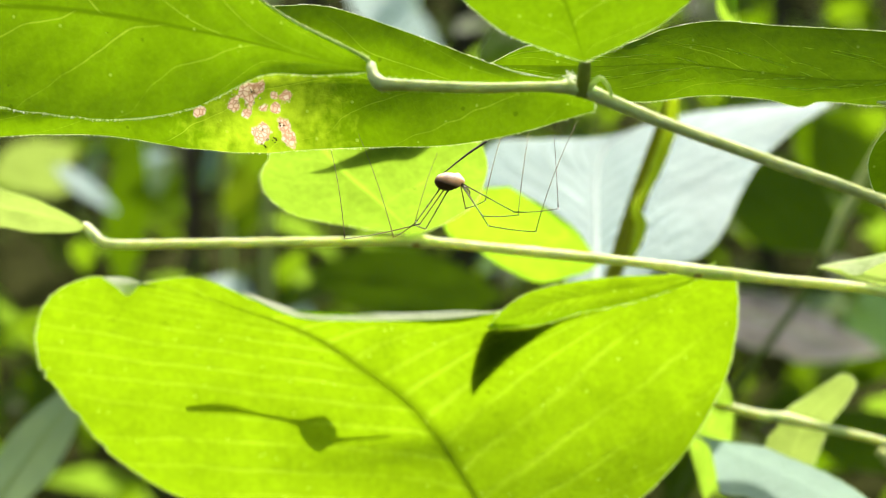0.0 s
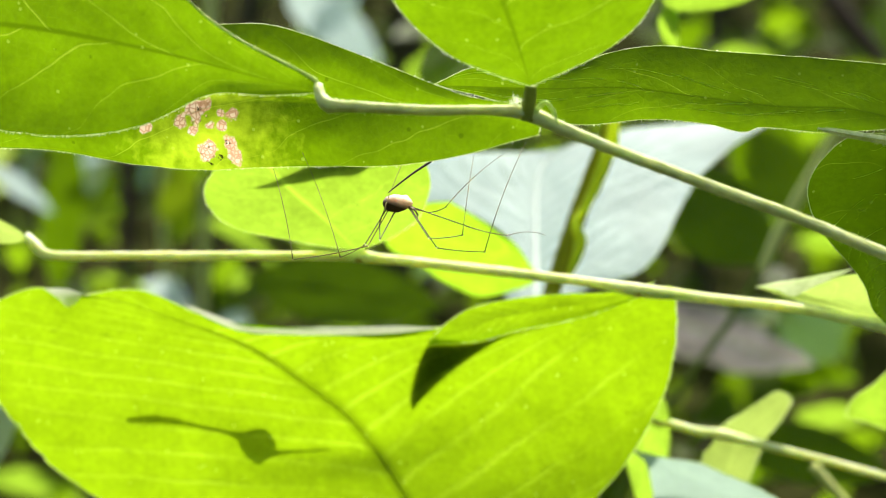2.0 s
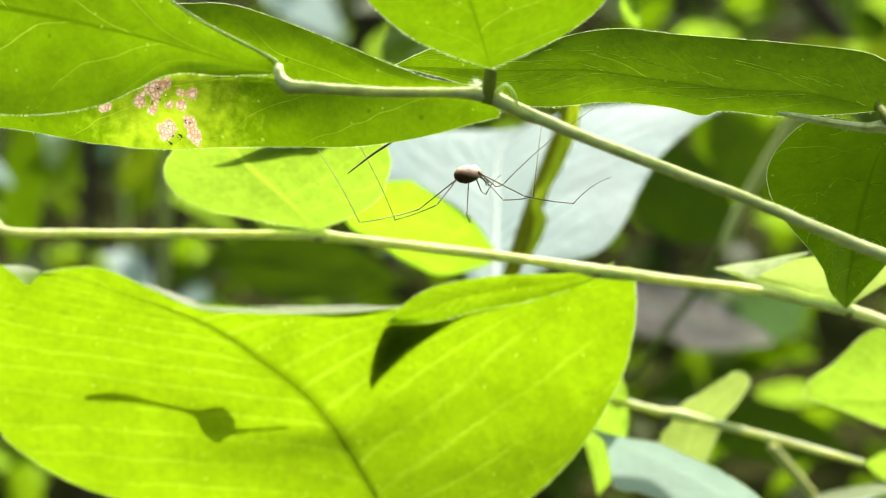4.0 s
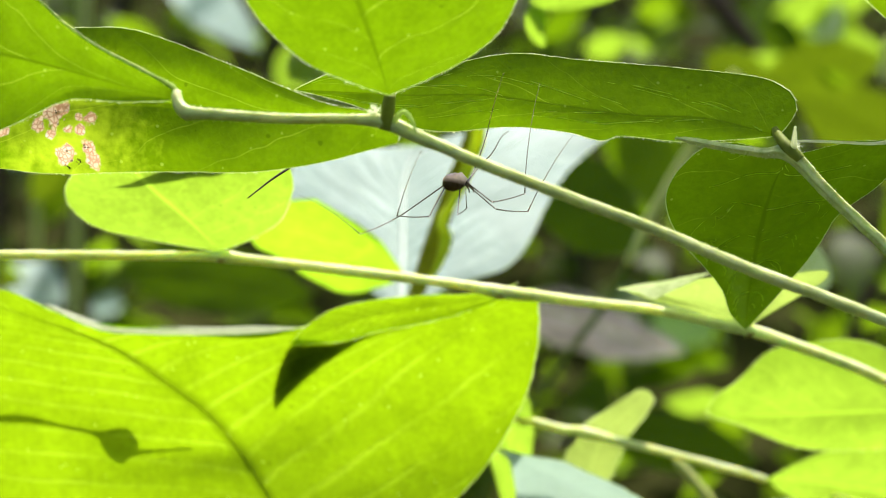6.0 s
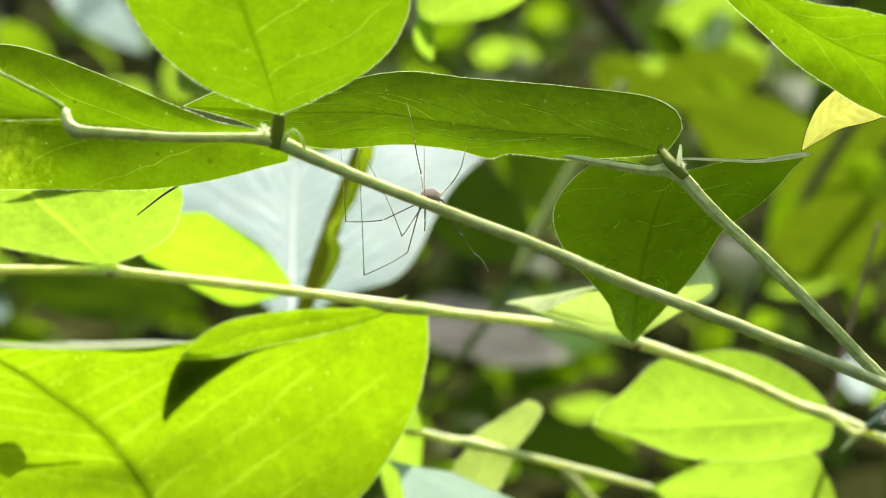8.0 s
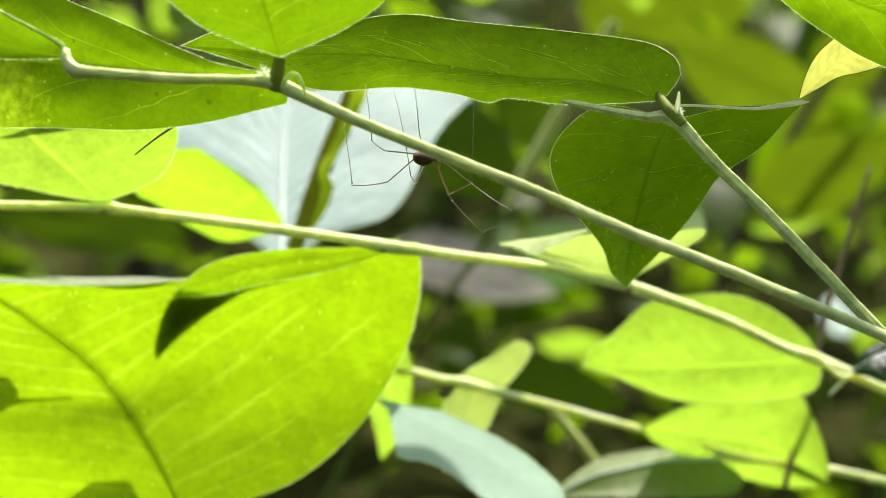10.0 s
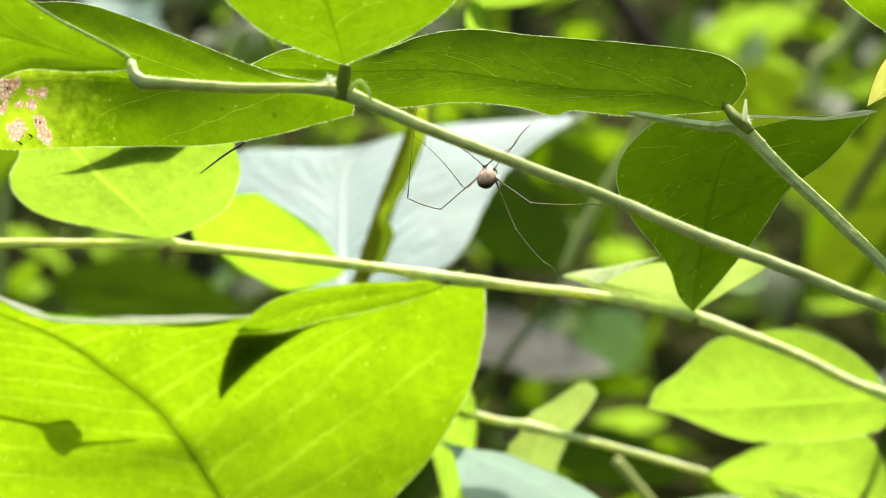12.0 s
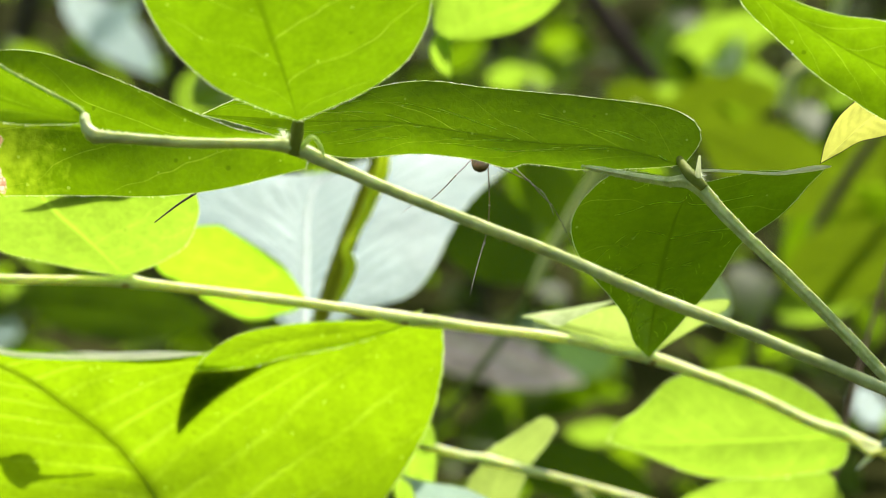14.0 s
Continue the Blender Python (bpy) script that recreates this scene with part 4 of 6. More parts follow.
leaf(SHAPE_stalk_leaf, front_vine, VINE_LEAF, "upright green oval leaf on a short stalk", cup=1.2, ruffle=0.7, rim=0.075, seed=3, hairs=900)

me, c, r = stem_mesh("midrib", [(*p, w) for p, w in zip(SHAPE_curl_leaf[2][:7], (0.5, 0.34, 0.26, 0.21, 0.17, 0.14, 0.1))], J, seed=12)
curl_rib = part("midrib", me, MARGIN, front_vine, "thick pale hairy midrib")
stem_hairs(c, r, curl_rib, 500, 13)


def fluff(place, parent, radius, count, seed):
    """A tuft of woolly hairs at a node."""
    rng = random.Random(seed)
    o = root_of(parent)
    hv, hf = [], []
    for _ in range(count):
        way = Vector((rng.gauss(0, 1), rng.gauss(0, 1), rng.gauss(0, 1))).normalized()
        add_hair(hv, hf, place - o + way * radius * rng.uniform(0, 0.8), way, rng.uniform(0.6, 1.5) / 1000, 0.00004)
    part("hairs", mesh_from("hairs", hv, hf), HAIR, parent)


fluff(mm(STEM_front[6]) + Vector((-0.0022, -0.0008, 0.0018)), front_vine, 0.0011, 160, 1)

# ---- the side vine ----
N = mm(STEM_side[4])
side_vine = thing("climbing_vine", N, "slender ridged green vine with hanging dark leaves", "vine")
me, c, r = stem_mesh("stem", STEM_side, N, sides=30, seed=4, ridge=0.16)
side_stem = part("stem", me, RIDGED, side_vine)
stem_hairs(c, r, side_stem, 2200, 5, HAIR)
part("petiole", stem_mesh("petiole", STEM_side_petiole, N, seed=5)[0], STALK, side_vine, "olive leaf stalk")
part("bract", stem_mesh("bract", STEM_bract, N, seed=15)[0], HAIR, side_vine, "pale pointed bract")
leaf(SHAPE_long_leaf, side_vine, VINE_LEAF, "long dark green leaf with pale raised veins", cup=0.3, ruffle=0.12, veins=3, vein_reach=0.5, rim=0.09, seed=4, hairs=1300)
leaf(SHAPE_pendant_leaf, side_vine, VINE_LEAF, "hanging dark green leaf with a drawn-out tip", cup=1.2, ruffle=0.7, veins=5, seed=5, hairs=900)
part("roll", stem_mesh("roll", STEM_pendant_roll, N, seed=16)[0], HAIR, side_vine, "pale rolled upper margin of the hanging leaf")
fluff(mm(STEM_side[4]) + Vector((0.0006, -0.0008, 0.0016)), side_vine, 0.001, 140, 2)
# leaf above the view, added only to keep the hanging leaf in shade
SHADE_SHAPE = ([(125, 118, 70), (105, 118, 73), (85, 116, 74), (66, 112, 73), (50, 108, 71)],
               [(125, 118, 70), (112, 86, 71), (88, 79, 72), (66, 80, 72), (55, 90, 72), (50, 108, 71)],
               [(125, 118, 70), (120, 150, 72), (98, 174, 73), (74, 162, 73), (58, 130, 72), (50, 108, 71)])
leaf(SHADE_SHAPE, side_vine, VINE_LEAF, "unseen overhanging leaf added to shade the ones below", seed=30)

# ---- the creeper behind ----
K = mm(STEM_creeper[6])
creeper = thing("creeper", K, "pale green hairy creeper stem with sunlit leaves", "vine")
me, c, r = stem_mesh("stem", STEM_creeper, K, sides=24, seed=6, ridge=0.05)
creeper_stem = part("stem", me, STEM, creeper)
stem_hairs(c, r, creeper_stem, 5000, 7)
part("spur", stem_mesh("spur", STEM_spur_a, K, seed=21)[0], STEM, creeper)
part("spur", stem_mesh("spur", STEM_spur_b, K, seed=22)[0], STEM, creeper)


def node_scar(spec):
    """A brownish ring where a leaf has been."""
    p, r = mm(spec) - K, spec[3] / 1000
    bm = bmesh.new()
    bmesh.ops.create_icosphere(bm, subdivisions=3, radius=1, matrix=Matrix.Translation(p + Vector((0, -0.35 * r, -0.55 * r))) @ Matrix.Diagonal((r * 0.75, r * 0.6, r * 0.5, 1)))
    for v in bm.verts:
        v.co += (v.co - p).normalized() * r * 0.18 * noise.noise(v.co * 2500)
    me = bpy.data.meshes.new("node_scar")
    bm.to_mesh(me)
    bm.free()
    part("node_scar", me, NODE, creeper, "brownish leaf scar")


node_scar(STEM_creeper[6])
node_scar(STEM_creeper[11])
node_scar(STEM_creeper[16])
leaf(SHAPE_vine_end_leaf, creeper, SOFT_LEAF, cup=1.0, seed=6)
leaf(SHAPE_oval_leaf, creeper, YELLOW_LEAF, "sunlit yellow-green oval leaf", cup=1.0, seed=7, hairs=500)
leaf(SHAPE_shoot_fold, creeper, MARGIN, "pale folded-over leaf edge", ruffle=0.2, rim=0.08, seed=37, hairs=60, name="fold")
leaf(SHAPE_shoot_leaf, creeper, SOFT_LEAF, "small folded pale green leaf", cup=1.0, seed=8)
leaf(SHAPE_right_leaf, creeper, YELLOW_LEAF, "sunlit yellow-green pointed leaf", cup=1.5, seed=9, hairs=500)

leaf(SHAPE_dark_tip_leaf, creeper, GLOSSY_LEAF, "small dark glossy curled leaf", cup=1.2, ruffle=0.8, rim=0, rib=0.3, rib_material=PALE_RIB, seed=43)
fluff(mm(STEM_creeper[6]), creeper, 0.0009, 90, 3)
# unseen tip, added just sunward of the oval leaf to throw a spike of shadow
SHADOW_TIP_SHAPE = (raised([(-35, 114, 3), (-46, 118.5, -1), (-56, 121.5, -3.6), (-68.3, 123.4, -6.2)], 5),
             raised([(-35, 114, 3), (-49, 117.5, 1), (-55.5, 119.8, -1.5), (-61.5, 122.3, -4.2), (-68.3, 123.4, -6.2)], 5),
             raised([(-35, 114, 3), (-43, 119.5, -2.5), (-50.3, 120.9, -4.4), (-60.5, 123.3, -6), (-68.3, 123.4, -6.2)], 5))
leaf(SHADOW_TIP_SHAPE, creeper, WITHERED, "unseen leaf tip added to cast a pointed shadow on the oval leaf", ruffle=0.1, rim=0, rib=0, seed=31)

# ---- the broad-leaved plant ----
B = mm(SHAPE_broad_leaf[0][0])
broad = thing("broad_leaf_plant", B, "bright sunlit broad leaf with horizontal veins and a folded margin", "plant")
leaf(SHAPE_broad_leaf, broad, BROAD_LEAF, cup=0.0, ruffle=0.12, rim=0.16, rib=0.22, nu=110, nv=22, even=False, seed=10, hairs=1000)
leaf(SHAPE_margin_roll, broad, HAIR, "pale underside of the rolled upper margin", ruffle=0.25, rim=0.06, nu=70, nv=4, seed=45, hairs=300, name="roll")
leaf(SHAPE_tip_roll, broad, HAIR, "pale turned-up scrap of the margin", ruffle=0.1, rim=0.05, nu=24, nv=4, seed=46, name="roll")
leaf(SHAPE_broad_fold, broad, BROAD_LEAF, "turned-over upper margin of the leaf", cup=0.3, ruffle=0.1, rim=0.05, nu=60, nv=8, seed=38, hairs=300, name="fold")


# hidden blocker, added behind the blade to cast the dark triangle on it
SHADOW_FLAP_SHAPE = (raised([(-1.7, 142.5, -37.6), (-12.6, 143.8, -39.6), (-19.0, 145.5, -42.4), (-25.6, 147.7, -45.9), (-30.4, 150.8, -51.0), (-34.6, 155.3, -58.2)], 2.2),
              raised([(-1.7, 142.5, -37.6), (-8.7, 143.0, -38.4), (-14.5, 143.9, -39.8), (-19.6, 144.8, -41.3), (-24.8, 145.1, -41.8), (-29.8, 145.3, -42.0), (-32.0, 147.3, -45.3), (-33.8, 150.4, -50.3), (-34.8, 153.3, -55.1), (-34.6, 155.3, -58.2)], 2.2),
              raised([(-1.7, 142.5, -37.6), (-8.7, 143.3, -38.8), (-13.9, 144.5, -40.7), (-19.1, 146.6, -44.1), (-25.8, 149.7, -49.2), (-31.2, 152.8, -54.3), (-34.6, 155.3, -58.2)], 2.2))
leaf(SHADOW_FLAP_SHAPE, broad, WITHERED, "unseen piece added behind the leaf to cast its dark triangle", ruffle=0, rim=0, rib=0, seed=33, name="shadow_flap")

# an unseen knobbed stem, added behind the broad leaf to cast the round shadow
shadow_bud_line = [(*p, w) for p, w in zip(raised([(-101.9, 157.2, -60.7), (-95.2, 157.0, -60.4), (-88.6, 157.5, -61.3), (-80.8, 158.5, -63.0), (-75.9, 159.3, -64.5), (-73.6, 160.0, -65.5), (-71.4, 160.8, -66.8), (-69.0, 161.6, -68.2), (-66.9, 161.9, -68.7), (-54.6, 161.4, -67.9)], 21),
                                        (0.7, 1.0, 0.6, 0.5, 1.0, 3.2, 4.1, 3.2, 0.7, 0.25))]
hang = [tuple(np.array(shadow_bud_line[1]) - np.array((*SUN, 0)) * k)[:3] + (0.3,) for k in (0, 6, 12, 18.5)]
part("shadow_bud_stalk", stem_mesh("shadow_bud_stalk", hang, B)[0], BROWN, broad, "unseen stalk added to hold the shadow caster")
part("shadow_bud", stem_mesh("shadow_bud", shadow_bud_line, B, per=14, sides=16)[0], BROWN, broad, "unseen knobbed stem added behind the leaf to cast a shadow")

W = mm(SHAPE_pale_leaf[0][0])
pale = thing("broad_leaf_plant", W, "leaf with whitish sky sheen in its colour, on a twisted olive stalk", "plant")
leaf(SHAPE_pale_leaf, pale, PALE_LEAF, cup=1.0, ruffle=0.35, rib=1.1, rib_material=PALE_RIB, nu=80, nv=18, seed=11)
part("stalk", stem_mesh("stalk", STEM_strap, W, seed=8)[0], STRAP, pale)
part("wing", stem_mesh("wing", STEM_strap_wing, W, seed=9)[0], TWIG_LIGHT, pale, "bright twisted edge of the stalk")
leaf(SHAPE_pale_edge, pale, YELLOW_LEAF, "bright turned-up edge of the leaf", ruffle=0.2, rim=0, seed=36, name="edge")
leaf(SHAPE_yellow_leaf, pale, FRESH_LEAF, "bright yellow-green young leaf", cup=1.0, seed=12)

T0 = mm(STEM_twig[3])
twig = thing("seedling", T0, "thin pale twig with small upright leaves", "plant")
me, c, r = stem_mesh("stem", STEM_twig, T0, seed=9)
part("stem", me, STEM, twig)
leaf(SHAPE_twig_leaf, twig, SOFT_LEAF, cup=0.2, rim=0.22, seed=13, hairs=200)
leaf(SHAPE_twig_scrap, twig, WITHERED, "dark withered scrap at the leaf base", ruffle=0.2, rim=0, seed=39, name="scrap")
leaf(SHAPE_lower_right_leaf, twig, YELLOW_LEAF, "sunlit yellow-green leaf with a torn edge", cup=1.5, seed=15)
leaf(SHAPE_side_leaf, twig, YELLOW_LEAF, cup=1.0, seed=16)

V0 = mm(STEM_low[2])
low_shoot = thing("seedling", V0, "low pale green stem with a broad leaf below the others", "plant")
part("stem", stem_mesh("stem", STEM_low, V0, seed=41)[0], STEM, low_shoot)
leaf(SHAPE_low_stem_leaf, low_shoot, SOFT_LEAF, "shaded green leaf with a pale midrib", cup=1.0, rib=0.8, rib_material=PALE_RIB, seed=42)

Q = mm(SHAPE_silver_leaf[0][0])
silver = thing("silvery_leaf_plant", Q, "pale silvery toothed leaf", "plant")
leaf(SHAPE_silver_leaf, silver, SILVER, cup=0.2, ruffle=0.25, seed=17, teeth=0.05)

U = mm(SHAPE_corner_leaf[0][0])
corner = thing("climbing_vine", U, "green leaf with a yellowing brown-edged tip leaf", "vine")
leaf(SHAPE_corner_leaf, corner, VINE_LEAF, cup=1.2, seed=18, hairs=200)
leaf(SHAPE_yellow_tip_leaf, corner, OLD_LEAF, "pale yellow fading leaf with a brown edge", cup=0.8, rim=0.07, margin_material=BROWN, seed=19)

H = mm(SHAPE_high_leaf[0][0])
high = thing("sapling", H, "sunlit young leaves of a sapling", "plant")
leaf(SHAPE_high_leaf, high, YELLOW_LEAF, cup=1.0, seed=20)
leaf(SHAPE_high_leaf_low, high, YELLOW_LEAF, cup=0.6, seed=21)
leaf(SHAPE_back_leaf, high, YELLOW_LEAF, cup=1.0, seed=22)

ob = new("dry_needle", stem_mesh("dry_needle", STEM_needle, Vector((0, 0, 0)))[0])
ob.data.materials.append(DRY)
tagged(ob, "thin dark dry needle hanging under a leaf", "needle")
ob = new("dry_weed", stem_mesh("dry_stem", STEM_brown, Vector((0, 0, 0)))[0])
ob.data.materials.append(REDDISH)
tagged(ob, "thin reddish brown dry stem", "plant")


# ---- undergrowth behind, uncountable ----
# places chosen for full sun: boughs and scattered leaves in their way are left out
GAPS = [(-0.5, 1.71, 0.5), (-0.19, 1.55, 0.63), (0.18, 1.24, 0.39), (0.33, 1.55, 0.6), (0.35, 1.08, 0.36), (-0.18, 1.4, 0.63), (-0.31, 1.4, 0.4), (-0.26, 1.4, 0.38), (-0.466, 1.395, 0.512), (-0.437, 1.705, 0.513), (-0.349, 1.395, 0.414), (0.263, 0.96, 0.513), (0.292, 0.9, 0.462), (0.241, 1.05, 0.555), (0.198, 1.1, 0.552), (0.33, 1.0, 0.531), (-0.366, 1.15, 0.491), (-0.437, 1.3, 0.498), (-0.339, 1.25, 0.512), (-0.306, 1.3, 0.51), (-0.266, 1.2, 0.491), (-0.16, 1.0, 0.426), (-0.317, 1.25, 0.414)]


def leaf_scatter(name, material, label, seed, count, box, size, blade_ratio=0.5):
    rng = random.Random(seed)
    (x0, x1), (y0, y1), (z0, z1) = box
    verts, faces, uvs = [], [], []
    for _ in range(count):
        y = rng.uniform(y0, y1)
        spread = (y + 0.37) / 1.5
        p = Vector((rng.uniform(x0, x1) * spread, y, 0.5 + rng.uniform(z0, z1) * spread))
        size_here = rng.uniform(*size)
        if any((p - Vector(g)).dot(SUN) > 0.03 and (p - Vector(g)).cross(SUN).length < 0.05 for g in GAPS):
            continue
        m = Euler((rng.uniform(-1.2, 1.2), rng.uniform(-0.7, 0.7), rng.uniform(0, 6.28))).to_matrix()
        k = len(verts)
        n = 7
        for i in range(n):
            s = i / (n - 1)
            w = blade_ratio * math.sin(math.pi * s ** 0.85) * 0.5 + 0.01
            for v in (-1, 0, 1):
                q = Vector((w * v, s - 0.5, -0.15 * (s - 0.5) ** 2 * 2 + 0.10 * abs(v) * w * 2)) * size_here
                verts.append(p + m @ q)
                uvs.append((s, float(v)))
        for i in range(n - 1):
            for j in range(2):
                a = k + i * 3 + j
                faces.append((a, a + 1, a + 4, a + 3))
    ob = new(name, mesh_from(name, verts, faces, uvs))
    ob.data.materials.append(material)
    tagged(ob, label, "undergrowth", kind="stuff")


# places chosen for shade, each under extra boughs added out of view
SHADED = [(0.074, 0.698, 0.477)]


def added_canopy():
    """Boughs over the undergrowth, added out of view to break the sun into patches."""
    rng = random.Random(31)
    verts, faces, uvs = [], [], []

    def bough_leaf(p, m, size):
        k = len(verts)
        for i in range(6):
            s = i / 5
            w = 0.27 * math.sin(math.pi * s ** 0.85) + 0.01
            for v in (-1, 0, 1):
                verts.append(p + m @ (Vector((w * v, s - 0.5, 0.06 * abs(v))) * size))
                uvs.append((s, float(v)))
        for i in range(5):
            for j in range(2):
                a = k + i * 3 + j
                faces.append((a, a + 1, a + 4, a + 3))

    for _ in range(1300):
        y = rng.uniform(0.85, 6.0)
        z = rng.uniform(1.7, 2.6)
        p = Vector((rng.uniform(-2.6, 2.6), y + 0.25 * (z - 1.7) + 0.25, z))
        size = rng.uniform(0.10, 0.22)
        m = Euler((rng.uniform(-.5, .5), rng.uniform(-.5, .5), rng.uniform(0, 6.28))).to_matrix()
        if any((p - Vector(g)).cross(SUN).length < 0.16 for g in GAPS):
            continue
        bough_leaf(p, m, size)
    for x, y, z in SHADED:
        for k in range(4):
            p = Vector((x, y, z)) + SUN * (1.45 + 0.1 * k) + Vector((rng.uniform(-.06, .06), rng.uniform(-.06, .06), 0))
            m = Euler((rng.uniform(-.3, .3), rng.uniform(-.3, .3), rng.uniform(0, 6.28))).to_matrix()
            bough_leaf(p, m, 0.2)
    ob = new("added_canopy", mesh_from("added_canopy", verts, faces, uvs))
    ob.data.materials.append(VINE_LEAF)
    tagged(ob, "unseen leafy boughs added overhead to dapple the light", "foliage", kind="stuff")


added_canopy()
leaf_scatter("undergrowth", UNDER_LEAF, "blurred green undergrowth leaves", 5, 4200, ((-1.1, 1.1), (1.5, 5.5), (-0.45, 0.65)), (0.05, 0.14))
leaf_scatter("undergrowth", UNDER_LEAF, "low blurred herbs on the forest floor", 8, 6000, ((-1.2, 1.2), (1.0, 5.0), (-0.55, 0.1)), (0.025, 0.07))
leaf_scatter("undergrowth", YELLOW_LEAF, "blurred sunlit undergrowth leaves", 6, 1300, ((-1.0, 1.0), (1.3, 4.6), (-0.45, 0.6)), (0.04, 0.11))


def unseen_thicket():
    """Unseen leaves, added behind and beside the eye to dim and green the light."""
    rng = random.Random(77)
    verts, faces, uvs = [], [], []
    for _ in range(2800):
        a = rng.uniform(math.pi * 0.98, math.pi * 2.02)
        d = rng.uniform(1.5, 3.6)
        p = Vector((d * math.cos(a), d * math.sin(a) - 0.2, rng.uniform(0.0, 2.9)))
        size = rng.uniform(0.12, 0.26)
        m = Euler((rng.uniform(-.9, .9), rng.uniform(-.9, .9), rng.uniform(0, 6.28))).to_matrix()
        k = len(verts)
        for i in range(5):
            s = i / 4
            w = 0.27 * math.sin(math.pi * s ** 0.85) + 0.01
            for v in (-1, 0, 1):
                verts.append(p + m @ (Vector((w * v, s - 0.5, 0.06 * abs(v))) * size))
                uvs.append((s, float(v)))
        for i in range(4):
            for j in range(2):
                q = k + i * 3 + j
                faces.append((q, q + 1, q + 4, q + 3))
    ob = new("undergrowth", mesh_from("undergrowth", verts, faces, uvs))
    ob.data.materials.append(UNDER_LEAF)
    tagged(ob, "unseen leafy green thicket added to dim and tint the sky light", "undergrowth", kind="stuff")


unseen_thicket()


def distant_leaf(centre, length, width, angle, lean, material):
    """A blurred leaf further off: its middle, size in millimetres, slope in the picture plane and lean towards the eye."""
    w = [0.0, 0.36, 0.5, 0.47, 0.3, 0.0]
    m = Matrix.Rotation(-radians(angle), 3, "Y") @ Matrix.Rotation(radians(lean), 3, "X")
    curves = [[], [], []]
    for i, k in enumerate(w):
        s = i / 5 - 0.5
        for curve, side in zip(curves, (0, -1, 1)):
            q = m @ Vector((s * length, -0.1 * length * (0.25 - s * s), side * k * width))
            curve.append((centre[0] + q.x, centre[1] + q.y, centre[2] + q.z))
    stalk = thing("understory_leaf", mm(centre), LEAF_LABELS[material.name], "leaf", group="undergrowth leaves")
    leaf(curves, stalk, material, nu=18, nv=5, rim=0, rib=0.4, ruffle=1.0, seed=int(length + width), name="blade")


def distant_stem(name, points, label, material):
    base = mm(points[-1])
    me, c, r = stem_mesh(name, points, Vector((0, 0, 0)), sides=12)
    ob = new(name, me)
    me.materials.append(material)
    tagged(ob, label, "plant" if "sapling" not in name else "tree")


LEAF_LABELS = {VINE_LEAF.name: "green leaf of the undergrowth, out of focus", YELLOW_LEAF.name: "sunlit yellow-green leaf of the undergrowth",
               OLIVE_LEAF.name: "large olive green leaf of the undergrowth", SOFT_LEAF.name: "pale sunlit leaf of the undergrowth",
               PALE_LEAF.name: "undergrowth leaf with pale sky sheen in its colour", SILVER.name: "pale silvery leaf of the undergrowth"}
distant_leaf((-98, 651, -55), 92, 33, -8, -20, VINE_LEAF)
distant_leaf((-145, 1008, -83), 59, 19, -25, 30, YELLOW_LEAF)
distant_leaf((-357, 1240, -20), 133, 30, 85, 10, VINE_LEAF)
distant_leaf((-466, 1395, 12), 75, 49, 20, 40, SOFT_LEAF)
distant_leaf((-193, 360, -94), 62, 18, 52, 5, SILVER)
distant_leaf((-495, 1705, 4), 57, 62, 70, -60, PALE_LEAF)
distant_leaf((-437, 1705, 13), 62, 26, 100, 18, SILVER)
distant_leaf((74, 698, -23), 72, 45, -35, -22, VINE_LEAF)
distant_leaf((114, 806, -6), 65, 35, -60, -22, VINE_LEAF)
distant_leaf((119, 961, -32), 30, 13, 20, 25, VINE_LEAF)
distant_leaf((108, 620, -125), 74, 27, -12, -18, VINE_LEAF)
distant_leaf((147, 868, -133), 43, 19, 0, 40, YELLOW_LEAF)
distant_leaf((120, 806, -112), 35, 15, 10, 40, VINE_LEAF)
distant_leaf((332, 1550, 135), 106, 48, 15, 40, YELLOW_LEAF)
distant_leaf((328, 1395, 84), 57, 31, -20, 30, YELLOW_LEAF)
distant_leaf((110, 1085, 73), 33, 22, 10, 40, YELLOW_LEAF)
distant_leaf((279, 1550, 110), 86, 38, -30, -15, VINE_LEAF)
distant_leaf((324, 1085, -29), 95, 69, 40, 22, VINE_LEAF)
distant_leaf((353, 1240, 32), 97, 60, 30, -20, VINE_LEAF)
distant_leaf((281, 930, -62), 65, 29, 10, 30, YELLOW_LEAF)
distant_leaf((306, 1395, 97), 57, 18, 75, 18, SILVER)
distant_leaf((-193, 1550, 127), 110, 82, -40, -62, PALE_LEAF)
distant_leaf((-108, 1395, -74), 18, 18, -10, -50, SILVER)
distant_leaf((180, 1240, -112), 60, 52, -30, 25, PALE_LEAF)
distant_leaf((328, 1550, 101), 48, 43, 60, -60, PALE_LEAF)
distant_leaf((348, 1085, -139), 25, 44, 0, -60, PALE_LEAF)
distant_leaf((-70, 775, 48), 34, 23, 60, 35, YELLOW_LEAF)
distant_leaf((255, 1395, 70), 71, 35, 0, 40, YELLOW_LEAF)
distant_leaf((134, 1085, 9), 55, 58, 70, 20, VINE_LEAF)
distant_leaf((153, 1395, -106), 40, 13, 0, 18, SILVER)
distant_leaf((195, 1395, -154), 71, 26, -10, 40, VINE_LEAF)
distant_leaf((-349, 1395, -86), 57, 22, -10, 40, YELLOW_LEAF)
distant_leaf((-238, 1395, -86), 71, 18, -20, 40, YELLOW_LEAF)
distant_leaf((88, 1240, 96), 40, 24, 30, 40, VINE_LEAF)
distant_leaf((115, 320, -33), 16, 19, 60, 18, SILVER)
distant_leaf((139, 1085, -185), 73, 29, 10, 40, VINE_LEAF)
